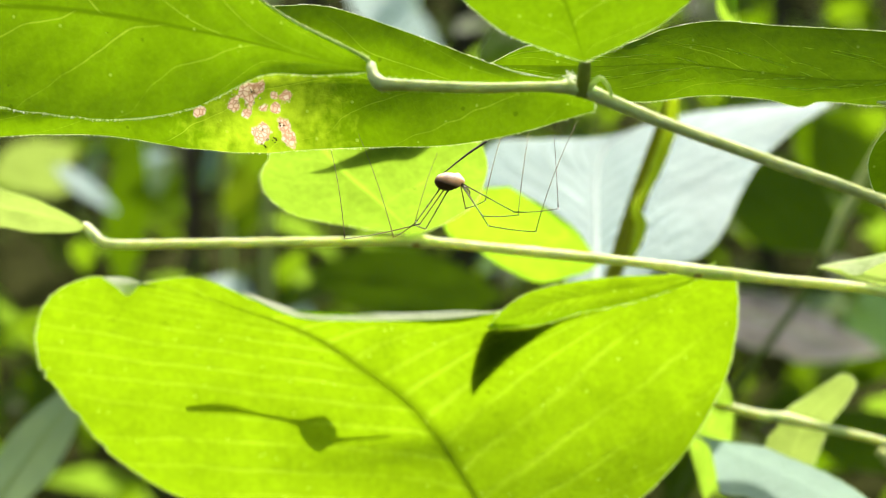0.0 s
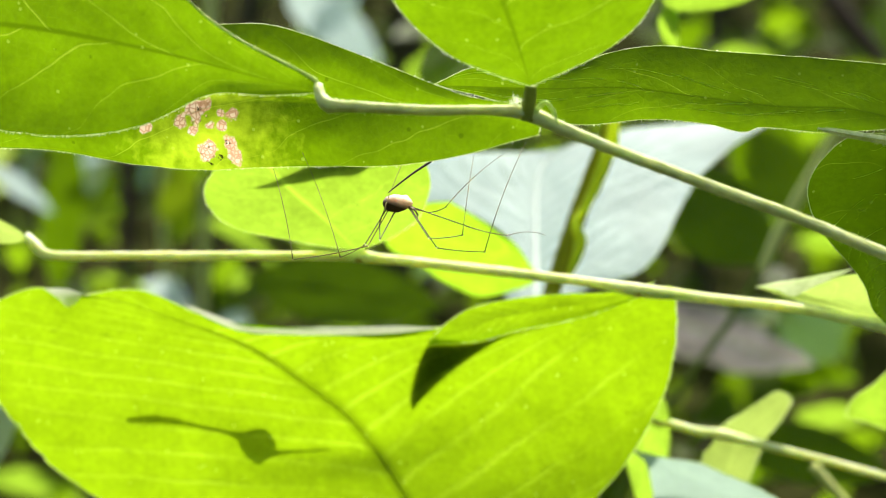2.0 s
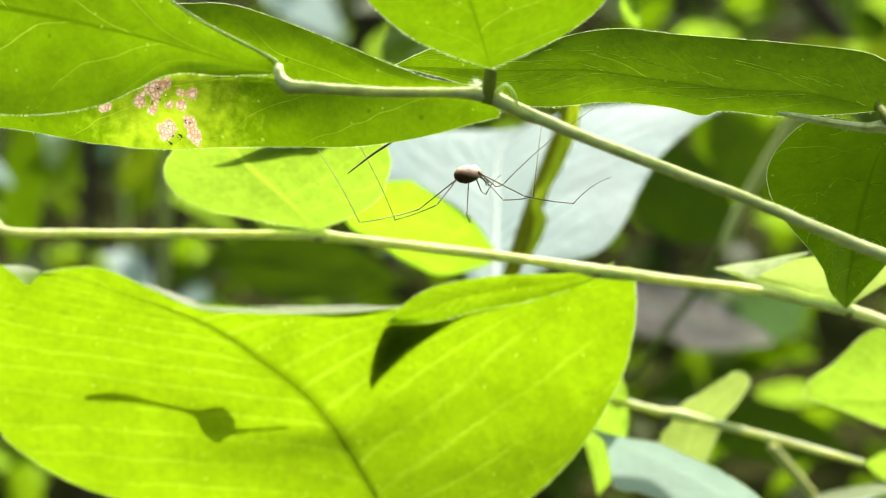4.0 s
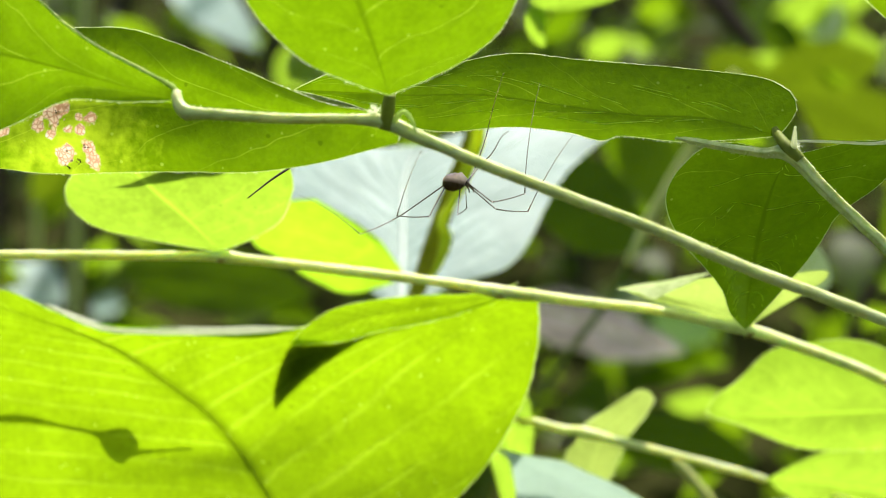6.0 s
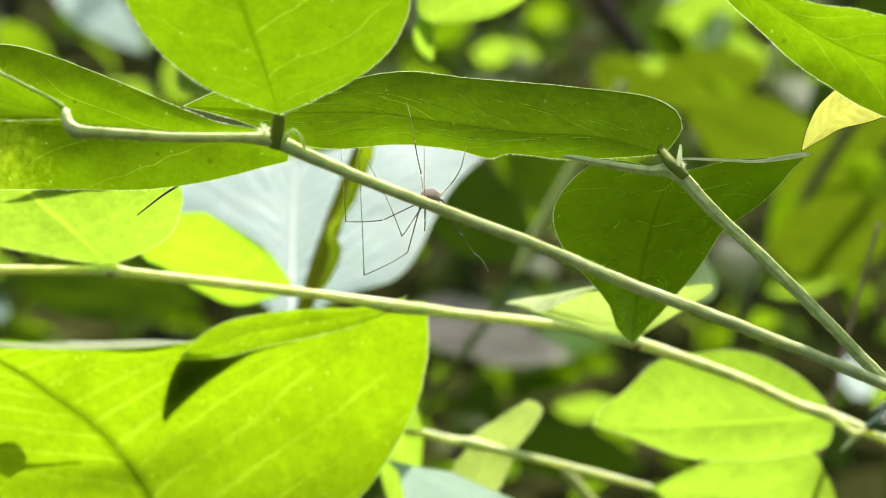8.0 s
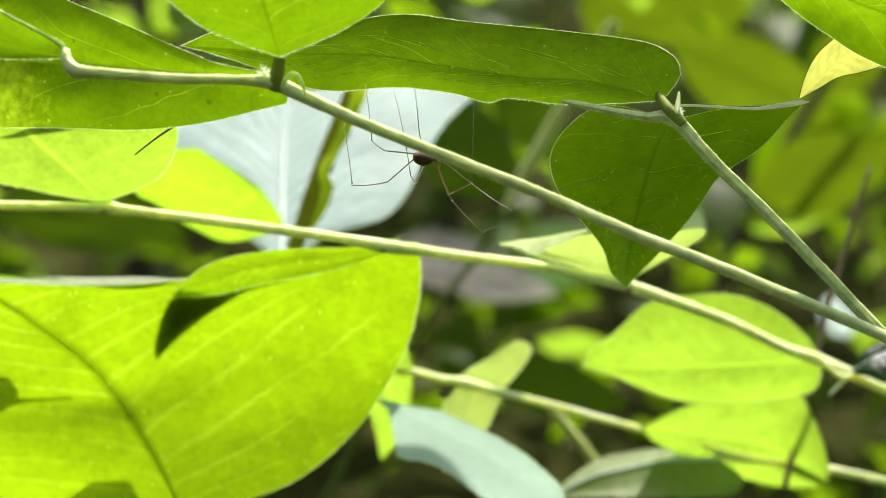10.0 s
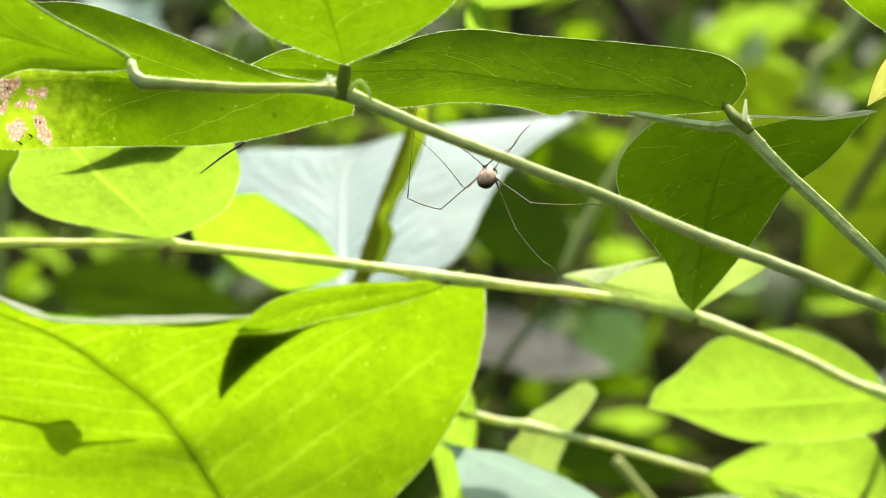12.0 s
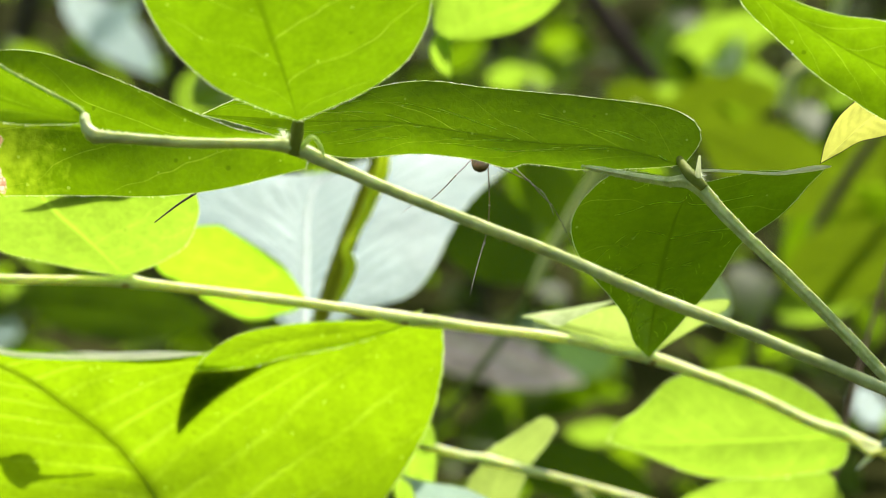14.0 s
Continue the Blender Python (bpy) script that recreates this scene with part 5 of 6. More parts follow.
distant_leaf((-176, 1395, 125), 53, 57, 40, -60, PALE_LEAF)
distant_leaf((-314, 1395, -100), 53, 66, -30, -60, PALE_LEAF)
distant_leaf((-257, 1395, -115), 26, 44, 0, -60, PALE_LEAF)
distant_leaf((263, 960, 13), 113, 50, -24, 8, OLIVE_LEAF)
distant_leaf((292, 900, -38), 89, 48, 15, 8, OLIVE_LEAF)
distant_leaf((241, 1050, 55), 85, 39, 12, 8, OLIVE_LEAF)
distant_leaf((198, 1100, 52), 59, 33, -35, 8, OLIVE_LEAF)
distant_leaf((330, 1000, 31), 68, 44, 50, 8, OLIVE_LEAF)
distant_leaf((-366, 1150, -9), 57, 21, -38, -60, PALE_LEAF)
distant_leaf((-437, 1300, -2), 50, 25, -20, 30, SOFT_LEAF)
distant_leaf((-339, 1250, 12), 24, 16, 10, -60, PALE_LEAF)
distant_leaf((-306, 1300, 10), 50, 17, 80, -55, PALE_LEAF)
distant_leaf((-266, 1200, -9), 55, 23, 60, 20, OLIVE_LEAF)
distant_leaf((-160, 1000, -74), 55, 19, -25, 30, YELLOW_LEAF)
distant_leaf((-317, 1250, -86), 48, 20, -10, 20, OLIVE_LEAF)
distant_stem("sapling", [(-292, 1150, 307, 3.2), (-296, 1150, 11, 3.2), (-294, 1150, -47, 3.2), (-300, 1150, -461, 3.2)], "thin brown sapling stem out of focus", BROWN)
distant_stem("sapling", [(-260, 1350, 347, 4.0), (-270, 1350, 3, 4.0), (-274, 1350, -75, 4.0), (-285, 1350, -520, 4.0)], "pale grey sapling stem out of focus", PALE_TWIG)
distant_stem("sapling", [(-327, 1500, 379, 3.4), (-332, 1500, 5, 3.4), (-331, 1500, -99, 3.4), (-338, 1500, -565, 3.4)], "pale grey sapling stem out of focus", PALE_TWIG)
distant_stem("fallen_branch", [(167, 1395, 201, 7.9), (198, 1395, 149, 7.9), (225, 1395, 114, 7.5), (254, 1403, 79, 6.2), (288, 1418, 35, 4.0), (320, 1442, -18, 3.6)], "brown bare slanting branch", BROWN)
distant_stem("bent_twig", [(288.2, 880.0, 133.9, 3.2), (279.5, 880.0, 105.7, 3.4), (274.5, 880.0, 90.0, 3.6), (265.7, 880.0, 75.0, 3.6), (253.7, 880.0, 66.2, 3.8), (250.9, 880.0, 60.2, 3.8), (250.0, 880.0, 49.2, 4.0), (249.4, 880.0, 42.3, 3.9)], "pale dry bent twig out of focus", PALE_TWIG)
distant_stem("weed", [(335, 930, 70, 3.2), (315, 930, 37, 3.2), (293, 930, 4, 3.6), (274, 930, -29, 3.2), (253, 938, -72, 3.3), (226, 953, -154, 3.3)], "grey-brown dry weed stem out of focus", BROWN)
# one weed stem in two colours: lit and pale above, shaded and dark below
distant_stem("weed", [(108, 430, 31, 2.2), (98.8, 430, 15, 2.4), (86.5, 430, -6, 2.5), (76, 430, -24, 2.0), (70, 430, -37, 1.4)], "pale upright weed stem out of focus", PALE_TWIG)
distant_stem("weed", [(71, 431, -35, 1.3), (59, 430, -55, 1.1), (43, 430, -77, 1.1), (23, 430, -110, 1.1), (-10, 440, -180, 1.3)], "thin green weed stem out of focus, shade put into its colour", SHADE_STEM)
distant_stem("weed", [(74, 300, -89, 1.5), (84, 300, -101, 1.5), (96, 300, -116, 1.5)], "pale thin weed stem out of focus", PALE_TWIG)
distant_stem("sapling", [(-176, 2325, 307, 18.9), (-176, 2325, 166, 18.9), (-175, 2325, 5, 19.5), (-177, 2325, -265, 20.9), (-184, 2325, -673, 22.2)], "dark upright sapling trunk out of focus", TRUNK)
distant_stem("sapling", [(-363, 2015, 276, 10.1), (-372, 2015, 38, 10.7), (-378, 2015, -100, 11.3), (-393, 2015, -597, 13.1)], "dark upright sapling trunk out of focus", TRUNK)
distant_stem("sapling", [(-418, 1860, 260, 6.7), (-424, 1860, 8, 6.7), (-429, 1860, -93, 7.2), (-442, 1860, -559, 7.8)], "thin dark sapling trunk out of focus", TRUNK)
distant_stem("sapling", [(-172, 2170, 301, 17.1), (-176, 2170, 169, 17.8), (-178, 2170, 81, 18.4), (-186, 2170, -362, 20.3), (-183, 2170, -746, 20.3)], "dark upright sapling trunk out of focus", TRUNK)
distant_stem("sapling", [(-252, 1550, 226, 9.6), (-264, 1550, 136, 10.6), (-289, 1550, 59, 11.5), (-320, 1550, -275, 12.5)], "dark leaning sapling trunk out of focus", TRUNK)
distant_stem("sapling", [(204, 2480, 309, 12.8), (191, 2480, 167, 14.2), (178, 2480, 60, 14.2), (176, 2480, -405, 15.7), (181, 2480, -838, 15.7)], "dark thin sapling trunk out of focus", TRUNK)


def dead_leaf():
    """A curled grey-brown dead leaf lying across a stem."""
    base = mm(DEAD[0][0])
    ob = thing("dead_leaf", base, "curled grey-brown dead leaf", "leaf")
    leaf(DEAD, ob, DEAD_SKIN, cup=3.0, ruffle=2.0, rim=0.3, rib=0.8, seed=44, name="blade")


DEAD = ([(46.1, 840.0, -75.6), (69.7, 830.0, -82.5), (93.1, 820.0, -90.7), (113.6, 816.0, -97.8), (132.6, 812.0, -101.0)], [(46.1, 840.0, -75.6), (56.4, 800.0, -92.1), (79.2, 790.0, -101.5), (105.9, 796.0, -103.5), (132.6, 812.0, -101.0)], [(46.1, 840.0, -75.6), (64.7, 850.0, -70.1), (92.2, 850.0, -77.7), (115.8, 840.0, -89.2), (132.6, 812.0, -101.0)])
dead_leaf()


# ---- the harvestman ----
BODY = bark_material("harvestman_body", (0.62, 0.42, 0.36), (0.85, 0.64, 0.57), rough=0.55, scale=1400.0, stretch=0.3, bump=0.5, inside=0.95, depth=0.0035)


def dark_belly(m):
    """The rear and the belly are dark brown, the back a pale pinkish brown."""
    t = m.node_tree
    p = next(n for n in t.nodes if n.type == "BSDF_PRINCIPLED")
    col = p.inputs["Base Color"].links[0].from_socket
    geo = t.nodes.new("ShaderNodeTexCoord").outputs["Object"]
    sep = t.nodes.new("ShaderNodeSeparateXYZ")
    t.links.new(geo, sep.inputs[0])
    d = math_node(t, "ADD", math_node(t, "MULTIPLY", sep.outputs[0], 0.35), math_node(t, "MULTIPLY", sep.outputs[2], 0.95))
    t.links.new(mix_colour(t, ramp(t, d, -0.0006, 0.0003), (0.08, 0.048, 0.032), col), p.inputs["Base Color"])


dark_belly(BODY)
LEG = bark_material("harvestman_leg", (0.075, 0.06, 0.042), (0.16, 0.13, 0.095), rough=0.3, scale=900.0, inside=0.35)
JOINT = bark_material("leg_joint", (0.55, 0.5, 0.42), (0.7, 0.66, 0.58), rough=0.4, scale=900.0)
LEG_NAMES = ("rear_near", "rear_far", "rear_mid", "fore_far", "fore_near", "fore_front", "feeler")
LEG_SIZES = {"rear_near": (8.8, 10, 22), "rear_far": (8.8, 14, 24), "rear_mid": (8.6, 7, 18), "fore_far": (8, 7.5, 20),
             "fore_near": (8.6, 9.2, 20), "fore_front": (9, 9.5, 22), "feeler": (10.5, 12, 22)}


def harvestman_body_mesh():
    """An egg-shaped body, front towards +x, with a raised eye mound and shallow rings."""
    bm = bmesh.new()
    bmesh.ops.create_uvsphere(bm, u_segments=32, v_segments=20, radius=1)
    for v in bm.verts:
        x, y, z = v.co
        taper = 1 - 0.22 * x - 0.12 * x * x
        ring = 1 + 0.03 * math.sin(x * 16) * (x < 0.4)
        v.co = Vector((x * 2.75, y * 1.75 * taper * ring, z * 1.6 * taper * ring))
        hump = math.exp(-((x - 0.62) ** 2 + y * y * 3) * 22) * 0.5
        if z > 0:
            v.co.z += hump
        v.co += v.co.normalized() * 0.08 * noise.noise(v.co * 2.2)
        v.co /= 1000
    me = bpy.data.meshes.new("body")
    bm.to_mesh(me)
    bm.free()
    me.polygons.foreach_set("use_smooth", [True] * len(me.polygons))
    return me


def segment_mesh(name, length, r0, r1, bend, root=0.0):
    """A leg piece along +x from its joint, slightly bowed, with a knobbed start."""
    n = 18
    c, r = [], []
    for i in range(n):
        s = i / (n - 1)
        c.append(np.array((s * (length + root) - root, 0, bend * length * (s * (1 - s)) * 4)) / 1000)
        r.append((r0 + (r1 - r0) * s + (0.16 if root else 0.04) * math.exp(-(s * (9 if root else 22)) ** 2)) / 1000)
    v, f = tube_data(c, r, 7)
    return mesh_from(name, v, f)


harvestman = thing("harvestman", mm((-30, 40, -8)), "brown long-legged harvestman hanging under the leaves", "harvestman")
part("body", harvestman_body_mesh(), BODY, harvestman, "brown egg-shaped body")
palp_v, palp_f = tube_data([np.array(p) / 1000 for p in ((2.2, 0.5, -0.7), (3.1, 0.6, -1.2), (3.6, 0.6, -2.0), (3.5, 0.5, -2.6))], [0.00018, 0.00016, 0.00013, 0.0001], 7)
part("palp", mesh_from("palp", palp_v, palp_f), LEG, harvestman)
palp_v, palp_f = tube_data([np.array(p) / 1000 for p in ((2.2, -0.5, -0.7), (3.1, -0.6, -1.2), (3.6, -0.6, -2.0), (3.5, -0.5, -2.6))], [0.00018, 0.00016, 0.00013, 0.0001], 7)
part("palp", mesh_from("palp", palp_v, palp_f), LEG, harvestman)
SEGMENTS = {}
for leg_name in LEG_NAMES:
    a, b, c3 = LEG_SIZES[leg_name]
    femur = part("femur", segment_mesh("femur", a, 0.13, 0.10, 0.0, root=1.4), LEG, harvestman)
    tibia = part("tibia", segment_mesh("tibia", b, 0.11, 0.085, -0.02), LEG, harvestman)
    tarsus = part("tarsus", segment_mesh("tarsus", c3, 0.085, 0.04, 0.03), LEG, harvestman)
    for piece, size in ((femur, a), (tibia, b)):
        me = bpy.data.meshes.new("joint")
        bm = bmesh.new()
        bmesh.ops.create_uvsphere(bm, u_segments=10, v_segments=8, radius=0.00016, matrix=Matrix.Translation((size / 1000, 0, 0)))
        bm.to_mesh(me)
        bm.free()
        part("joint", me, JOINT, piece, "pale leg joint")
    SEGMENTS[leg_name] = (femur, tibia, tarsus)
STANCES = []


def stance(t, body, turn, pitch, *joints):
    """Where the body and the leg joints (hip, knee, ankle, foot of each leg) are at t."""
    legs = {n: [mm(p) for p in joints[4 * i:4 * i + 4]] for i, n in enumerate(LEG_NAMES)}
    STANCES.append((t, mm(body), turn, pitch, legs))


def motions():
    stance(0, (-29.9, 40.0, -8.4), 0, 0,
        (-31.8, 39.4, -9.9), (-35.5, 33.7, -15.5), (-40.4, 41.9, -18.3), (-45.1, 31.1, 0.2),
        (-31.2, 41.2, -10.1), (-35.9, 45.7, -16.0), (-49.6, 43.9, -18.5), (-53.5, 42.6, 5.1),
        (-30.3, 39.4, -10.2), (-33.9, 35.1, -16.7), (-36.5, 41.6, -16.0), (-31.2, 29.9, -3.4),
        (-28.0, 41.2, -9.3), (-27.7, 48.1, -13.4), (-23.7, 41.9, -12.0), (-17.8, 36.3, 6.2),
        (-27.6, 39.4, -9.3), (-23.7, 33.9, -14.6), (-17.8, 40.9, -14.6), (-15.0, 27.9, 0.3),
        (-27.5, 39.4, -9.1), (-22.9, 36.8, -16.4), (-14.7, 41.3, -17.7), (-6.8, 35.0, 1.8),
        (-27.6, 41.1, -8.9), (-18.5, 41.4, -14.1), (-10.3, 32.7, -13.5), (-11.4, 50.1, -0.1),
    )
    stance(0.5, (-29.9, 40.0, -8.6), 0, 0,
        (-32.0, 39.5, -9.9), (-35.6, 33.9, -15.7), (-40.8, 42.0, -18.5), (-45.6, 31.5, 0.3),
        (-31.6, 41.1, -10.1), (-36.2, 44.9, -16.6), (-50.0, 43.3, -18.6), (-55.9, 41.5, 4.5),
        (-30.4, 39.4, -10.4), (-33.6, 33.5, -15.7), (-36.2, 40.0, -16.1), (-30.9, 28.4, -3.4),
        (-28.0, 41.2, -9.7), (-27.4, 48.0, -13.8), (-23.7, 41.6, -12.6), (-17.5, 41.2, 6.4),
        (-27.5, 39.4, -9.6), (-23.7, 33.8, -14.9), (-17.8, 40.8, -14.5), (-15.0, 27.4, 0.1),
        (-27.5, 39.4, -9.4), (-22.2, 39.5, -16.7), (-14.4, 34.2, -17.7), (-6.5, 39.9, 2.0),
        (-27.6, 41.1, -9.2), (-21.9, 44.2, -17.5), (-17.8, 33.4, -20.7), (-13.0, 54.5, -25.0),
    )
    stance(1, (-29.8, 40.0, -8.5), 0, 0,
        (-31.9, 39.4, -9.8), (-35.3, 34.1, -15.9), (-40.4, 42.2, -18.7), (-45.8, 32.8, 0.4),
        (-31.6, 41.2, -10.0), (-35.9, 45.3, -16.4), (-49.5, 43.7, -19.4), (-55.3, 41.9, 3.8),
        (-30.4, 39.4, -10.2), (-33.4, 34.7, -16.7), (-36.1, 41.0, -15.3), (-30.8, 29.0, -3.1),
        (-28.0, 41.2, -9.5), (-27.3, 47.9, -13.8), (-23.4, 41.6, -12.7), (-17.3, 40.6, 6.3),
        (-27.5, 39.4, -9.4), (-23.7, 33.9, -14.8), (-17.7, 40.8, -14.4), (-15.0, 27.2, -0.0),
        (-27.4, 39.4, -9.3), (-22.9, 36.9, -16.7), (-14.5, 41.3, -17.9), (-6.3, 37.5, 2.1),
        (-27.4, 41.0, -9.0), (-21.0, 46.9, -14.8), (-14.3, 37.5, -18.1), (-7.3, 58.2, -20.4),
    )
    stance(1.5, (-29.9, 40.0, -8.4), 0, 0,
        (-32.0, 39.4, -9.9), (-35.4, 34.0, -15.9), (-40.5, 42.2, -18.4), (-45.5, 32.0, 0.4),
        (-31.6, 41.1, -10.1), (-35.9, 45.2, -16.6), (-49.6, 43.5, -19.2), (-55.5, 41.7, 4.0),
        (-30.4, 39.4, -10.3), (-33.3, 33.8, -16.1), (-36.0, 40.2, -15.0), (-30.2, 28.5, -2.6),
        (-28.1, 41.2, -9.3), (-27.3, 47.8, -13.7), (-23.5, 41.5, -12.4), (-17.3, 38.9, 6.4),
        (-27.6, 39.4, -9.3), (-23.7, 34.0, -14.8), (-18.0, 41.2, -14.6), (-15.1, 27.7, -0.1),
        (-27.5, 39.4, -9.1), (-22.9, 37.2, -16.6), (-14.7, 41.9, -17.9), (-6.4, 40.2, 2.4),
        (-27.6, 41.1, -8.9), (-18.6, 41.3, -14.3), (-10.3, 33.2, -17.0), (0.0, 52.5, -19.0),
    )
    stance(2, (-29.3, 40.0, -8.8), 0, 0,
        (-31.5, 39.5, -10.1), (-34.7, 33.8, -16.0), (-40.0, 41.9, -18.6), (-45.7, 32.4, 0.4),
        (-31.2, 41.1, -10.2), (-35.2, 45.6, -16.6), (-48.9, 43.9, -19.0), (-54.4, 42.4, 4.3),
        (-29.9, 39.4, -10.5), (-32.0, 32.5, -15.2), (-32.5, 38.9, -12.4), (-25.5, 33.3, 3.2),
        (-27.4, 41.2, -9.6), (-24.1, 48.4, -10.6), (-20.8, 41.8, -9.6), (-10.1, 27.7, -0.3),
        (-27.0, 39.4, -9.9), (-23.3, 33.5, -15.0), (-17.6, 40.8, -14.6), (-14.9, 27.0, -0.3),
        (-26.9, 39.4, -9.8), (-22.1, 36.3, -16.7), (-13.7, 40.5, -17.6), (-6.1, 34.2, 2.0),
        (-27.0, 41.0, -9.4), (-17.1, 41.3, -12.9), (-9.3, 32.4, -14.5), (-2.7, 53.4, -15.0),
    )
    stance(2.5, (-18.0, 40.0, -9.0), 8, 4,
        (-20.2, 39.4, -10.3), (-24.4, 32.5, -13.9), (-32.6, 38.0, -14.9), (-43.5, 51.7, -1.5),
        (-20.2, 41.1, -9.8), (-27.9, 40.5, -14.1), (-38.6, 31.5, -14.7), (-49.6, 29.6, 6.5),
        (-17.1, 39.4, -10.4), (-17.3, 31.9, -14.6), (-17.9, 38.1, -18.0), (-18.0, 55.4, -22.9),
        (-15.8, 41.2, -9.1), (-15.2, 48.9, -7.0), (-13.9, 42.6, -3.2), (-11.9, 23.1, 0.8),
        (-15.8, 39.4, -9.2), (-11.9, 33.7, -14.3), (-7.2, 41.6, -14.7), (-5.0, 29.2, 0.8),
        (-15.5, 39.5, -9.0), (-8.8, 34.8, -12.9), (-1.8, 40.7, -10.3), (-6.2, 22.5, 1.3),
        (-15.7, 41.0, -8.8), (-6.9, 45.8, -12.3), (-2.0, 34.8, -13.2), (2.8, 56.3, -14.3),
    )
    stance(3, (-19.4, 40.0, -8.9), 15, 6,
        (-21.5, 39.4, -9.7), (-25.5, 32.9, -14.0), (-33.8, 38.0, -16.3), (-44.6, 49.5, -0.9),
        (-21.5, 41.0, -10.0), (-28.6, 40.3, -15.2), (-39.4, 31.5, -16.0), (-48.7, 43.3, 2.7),
        (-19.6, 39.4, -10.2), (-19.8, 33.7, -16.6), (-20.1, 39.5, -20.5), (-19.2, 21.6, -22.3),
        (-18.5, 41.2, -10.2), (-18.6, 48.6, -13.3), (-17.6, 41.7, -16.1), (-14.3, 22.0, -16.8),
        (-17.2, 39.4, -9.1), (-13.5, 33.4, -14.0), (-8.6, 41.2, -14.6), (-5.7, 27.2, -0.6),
        (-17.0, 39.4, -8.8), (-8.6, 39.6, -12.0), (0.8, 39.6, -13.7), (7.5, 18.7, -12.1),
        (-17.3, 41.2, -8.4), (-15.9, 51.6, -7.4), (-14.9, 40.2, -3.6), (-12.5, 20.2, 5.1),
    )
    stance(5.5, (5.9, 40.0, -3.8), 42, 8,
        (4.3, 39.4, -4.6), (1.7, 32.6, -9.6), (-5.1, 39.0, -13.3), (-9.2, 23.0, 1.3),
        (4.1, 41.2, -4.3), (-2.4, 41.0, -10.3), (-11.4, 31.1, -14.4), (-22.2, 51.0, -6.5),
        (6.5, 39.4, -4.9), (6.4, 32.3, -9.7), (7.6, 38.9, -7.6), (7.4, 22.1, -1.0),
        (8.1, 41.2, -4.0), (10.1, 48.9, -5.0), (11.1, 42.1, -1.9), (13.5, 24.9, 8.0),
        (8.2, 39.4, -4.0), (13.0, 33.1, -7.3), (18.9, 39.9, -5.4), (18.6, 27.6, 10.4),
        (8.3, 39.4, -4.0), (13.3, 33.0, -8.0), (19.9, 39.9, -8.6), (24.4, 20.6, 1.1),
        (8.2, 41.0, -4.5), (11.9, 48.2, -11.2), (14.7, 37.2, -15.1), (18.6, 58.4, -19.3),
    )
    stance(6, (6.5, 40.0, -3.7), 42, 8,
        (4.8, 39.4, -4.3), (1.8, 33.2, -9.8), (-4.1, 41.3, -9.9), (0.4, 23.1, 1.8),
        (4.5, 41.2, -4.3), (-2.7, 41.0, -9.4), (-10.4, 29.8, -12.9), (-22.4, 49.6, -6.4),
        (7.3, 39.4, -4.9), (6.8, 32.1, -9.4), (8.5, 38.8, -8.4), (8.0, 21.3, -4.3),
        (8.8, 41.2, -4.0), (10.1, 48.6, -1.3), (12.3, 45.6, 5.3), (14.8, 28.6, 15.5),
        (9.0, 39.4, -4.2), (12.9, 32.4, -7.2), (18.9, 39.2, -5.8), (21.5, 38.2, 14.0),
        (8.9, 39.4, -4.5), (13.5, 32.8, -8.4), (19.5, 40.1, -9.0), (26.8, 24.6, 4.8),
        (8.8, 41.2, -3.4), (12.1, 50.5, 0.3), (13.7, 38.8, 2.5), (15.4, 17.0, 5.0),
    )
    stance(6.5, (6.5, 40.0, -3.6), 42, 8,
        (4.8, 39.4, -4.2), (1.7, 33.5, -9.9), (-4.4, 41.5, -10.2), (0.6, 23.6, 1.6),
        (4.7, 41.2, -4.2), (-2.4, 41.0, -9.4), (-11.4, 30.9, -13.3), (-22.6, 50.9, -6.1),
        (6.7, 39.4, -5.0), (6.3, 31.8, -8.9), (7.3, 38.7, -8.9), (7.3, 22.6, -1.0),
        (8.8, 41.2, -3.7), (10.5, 48.6, -1.3), (11.9, 42.1, 2.1), (14.9, 27.7, 15.6),
        (8.9, 39.4, -4.3), (13.2, 32.6, -7.4), (19.2, 39.4, -5.7), (21.9, 38.5, 14.1),
        (8.9, 39.4, -4.5), (13.5, 32.9, -8.6), (19.6, 40.1, -8.8), (26.6, 24.1, 4.7),
        (8.7, 41.0, -4.5), (13.7, 49.4, -8.5), (16.4, 37.9, -10.4), (20.7, 59.3, -13.2),
    )
    stance(7, (7.0, 40.0, -3.4), 42, 8,
        (5.3, 39.4, -4.2), (2.0, 33.6, -9.8), (-4.4, 41.2, -10.2), (1.0, 24.0, 2.3),
        (5.3, 41.2, -4.0), (-2.1, 41.0, -8.8), (-11.1, 31.0, -12.5), (-22.5, 51.0, -5.7),
        (6.2, 39.4, -2.6), (4.3, 31.4, -0.2), (3.3, 37.9, 1.9), (3.1, 55.4, 6.2),
        (9.2, 41.2, -4.1), (11.0, 48.6, -1.7), (12.4, 41.6, 0.7), (14.8, 27.3, 14.5),
        (9.4, 39.4, -4.3), (13.9, 32.8, -7.4), (19.8, 39.5, -5.3), (21.5, 36.1, 14.3),
        (9.4, 39.4, -4.4), (13.0, 32.4, -8.6), (19.1, 39.7, -8.8), (26.2, 23.7, 4.5),
        (9.2, 41.0, -4.4), (14.5, 48.6, -9.5), (16.8, 37.0, -11.7), (20.5, 58.6, -13.8),
    )
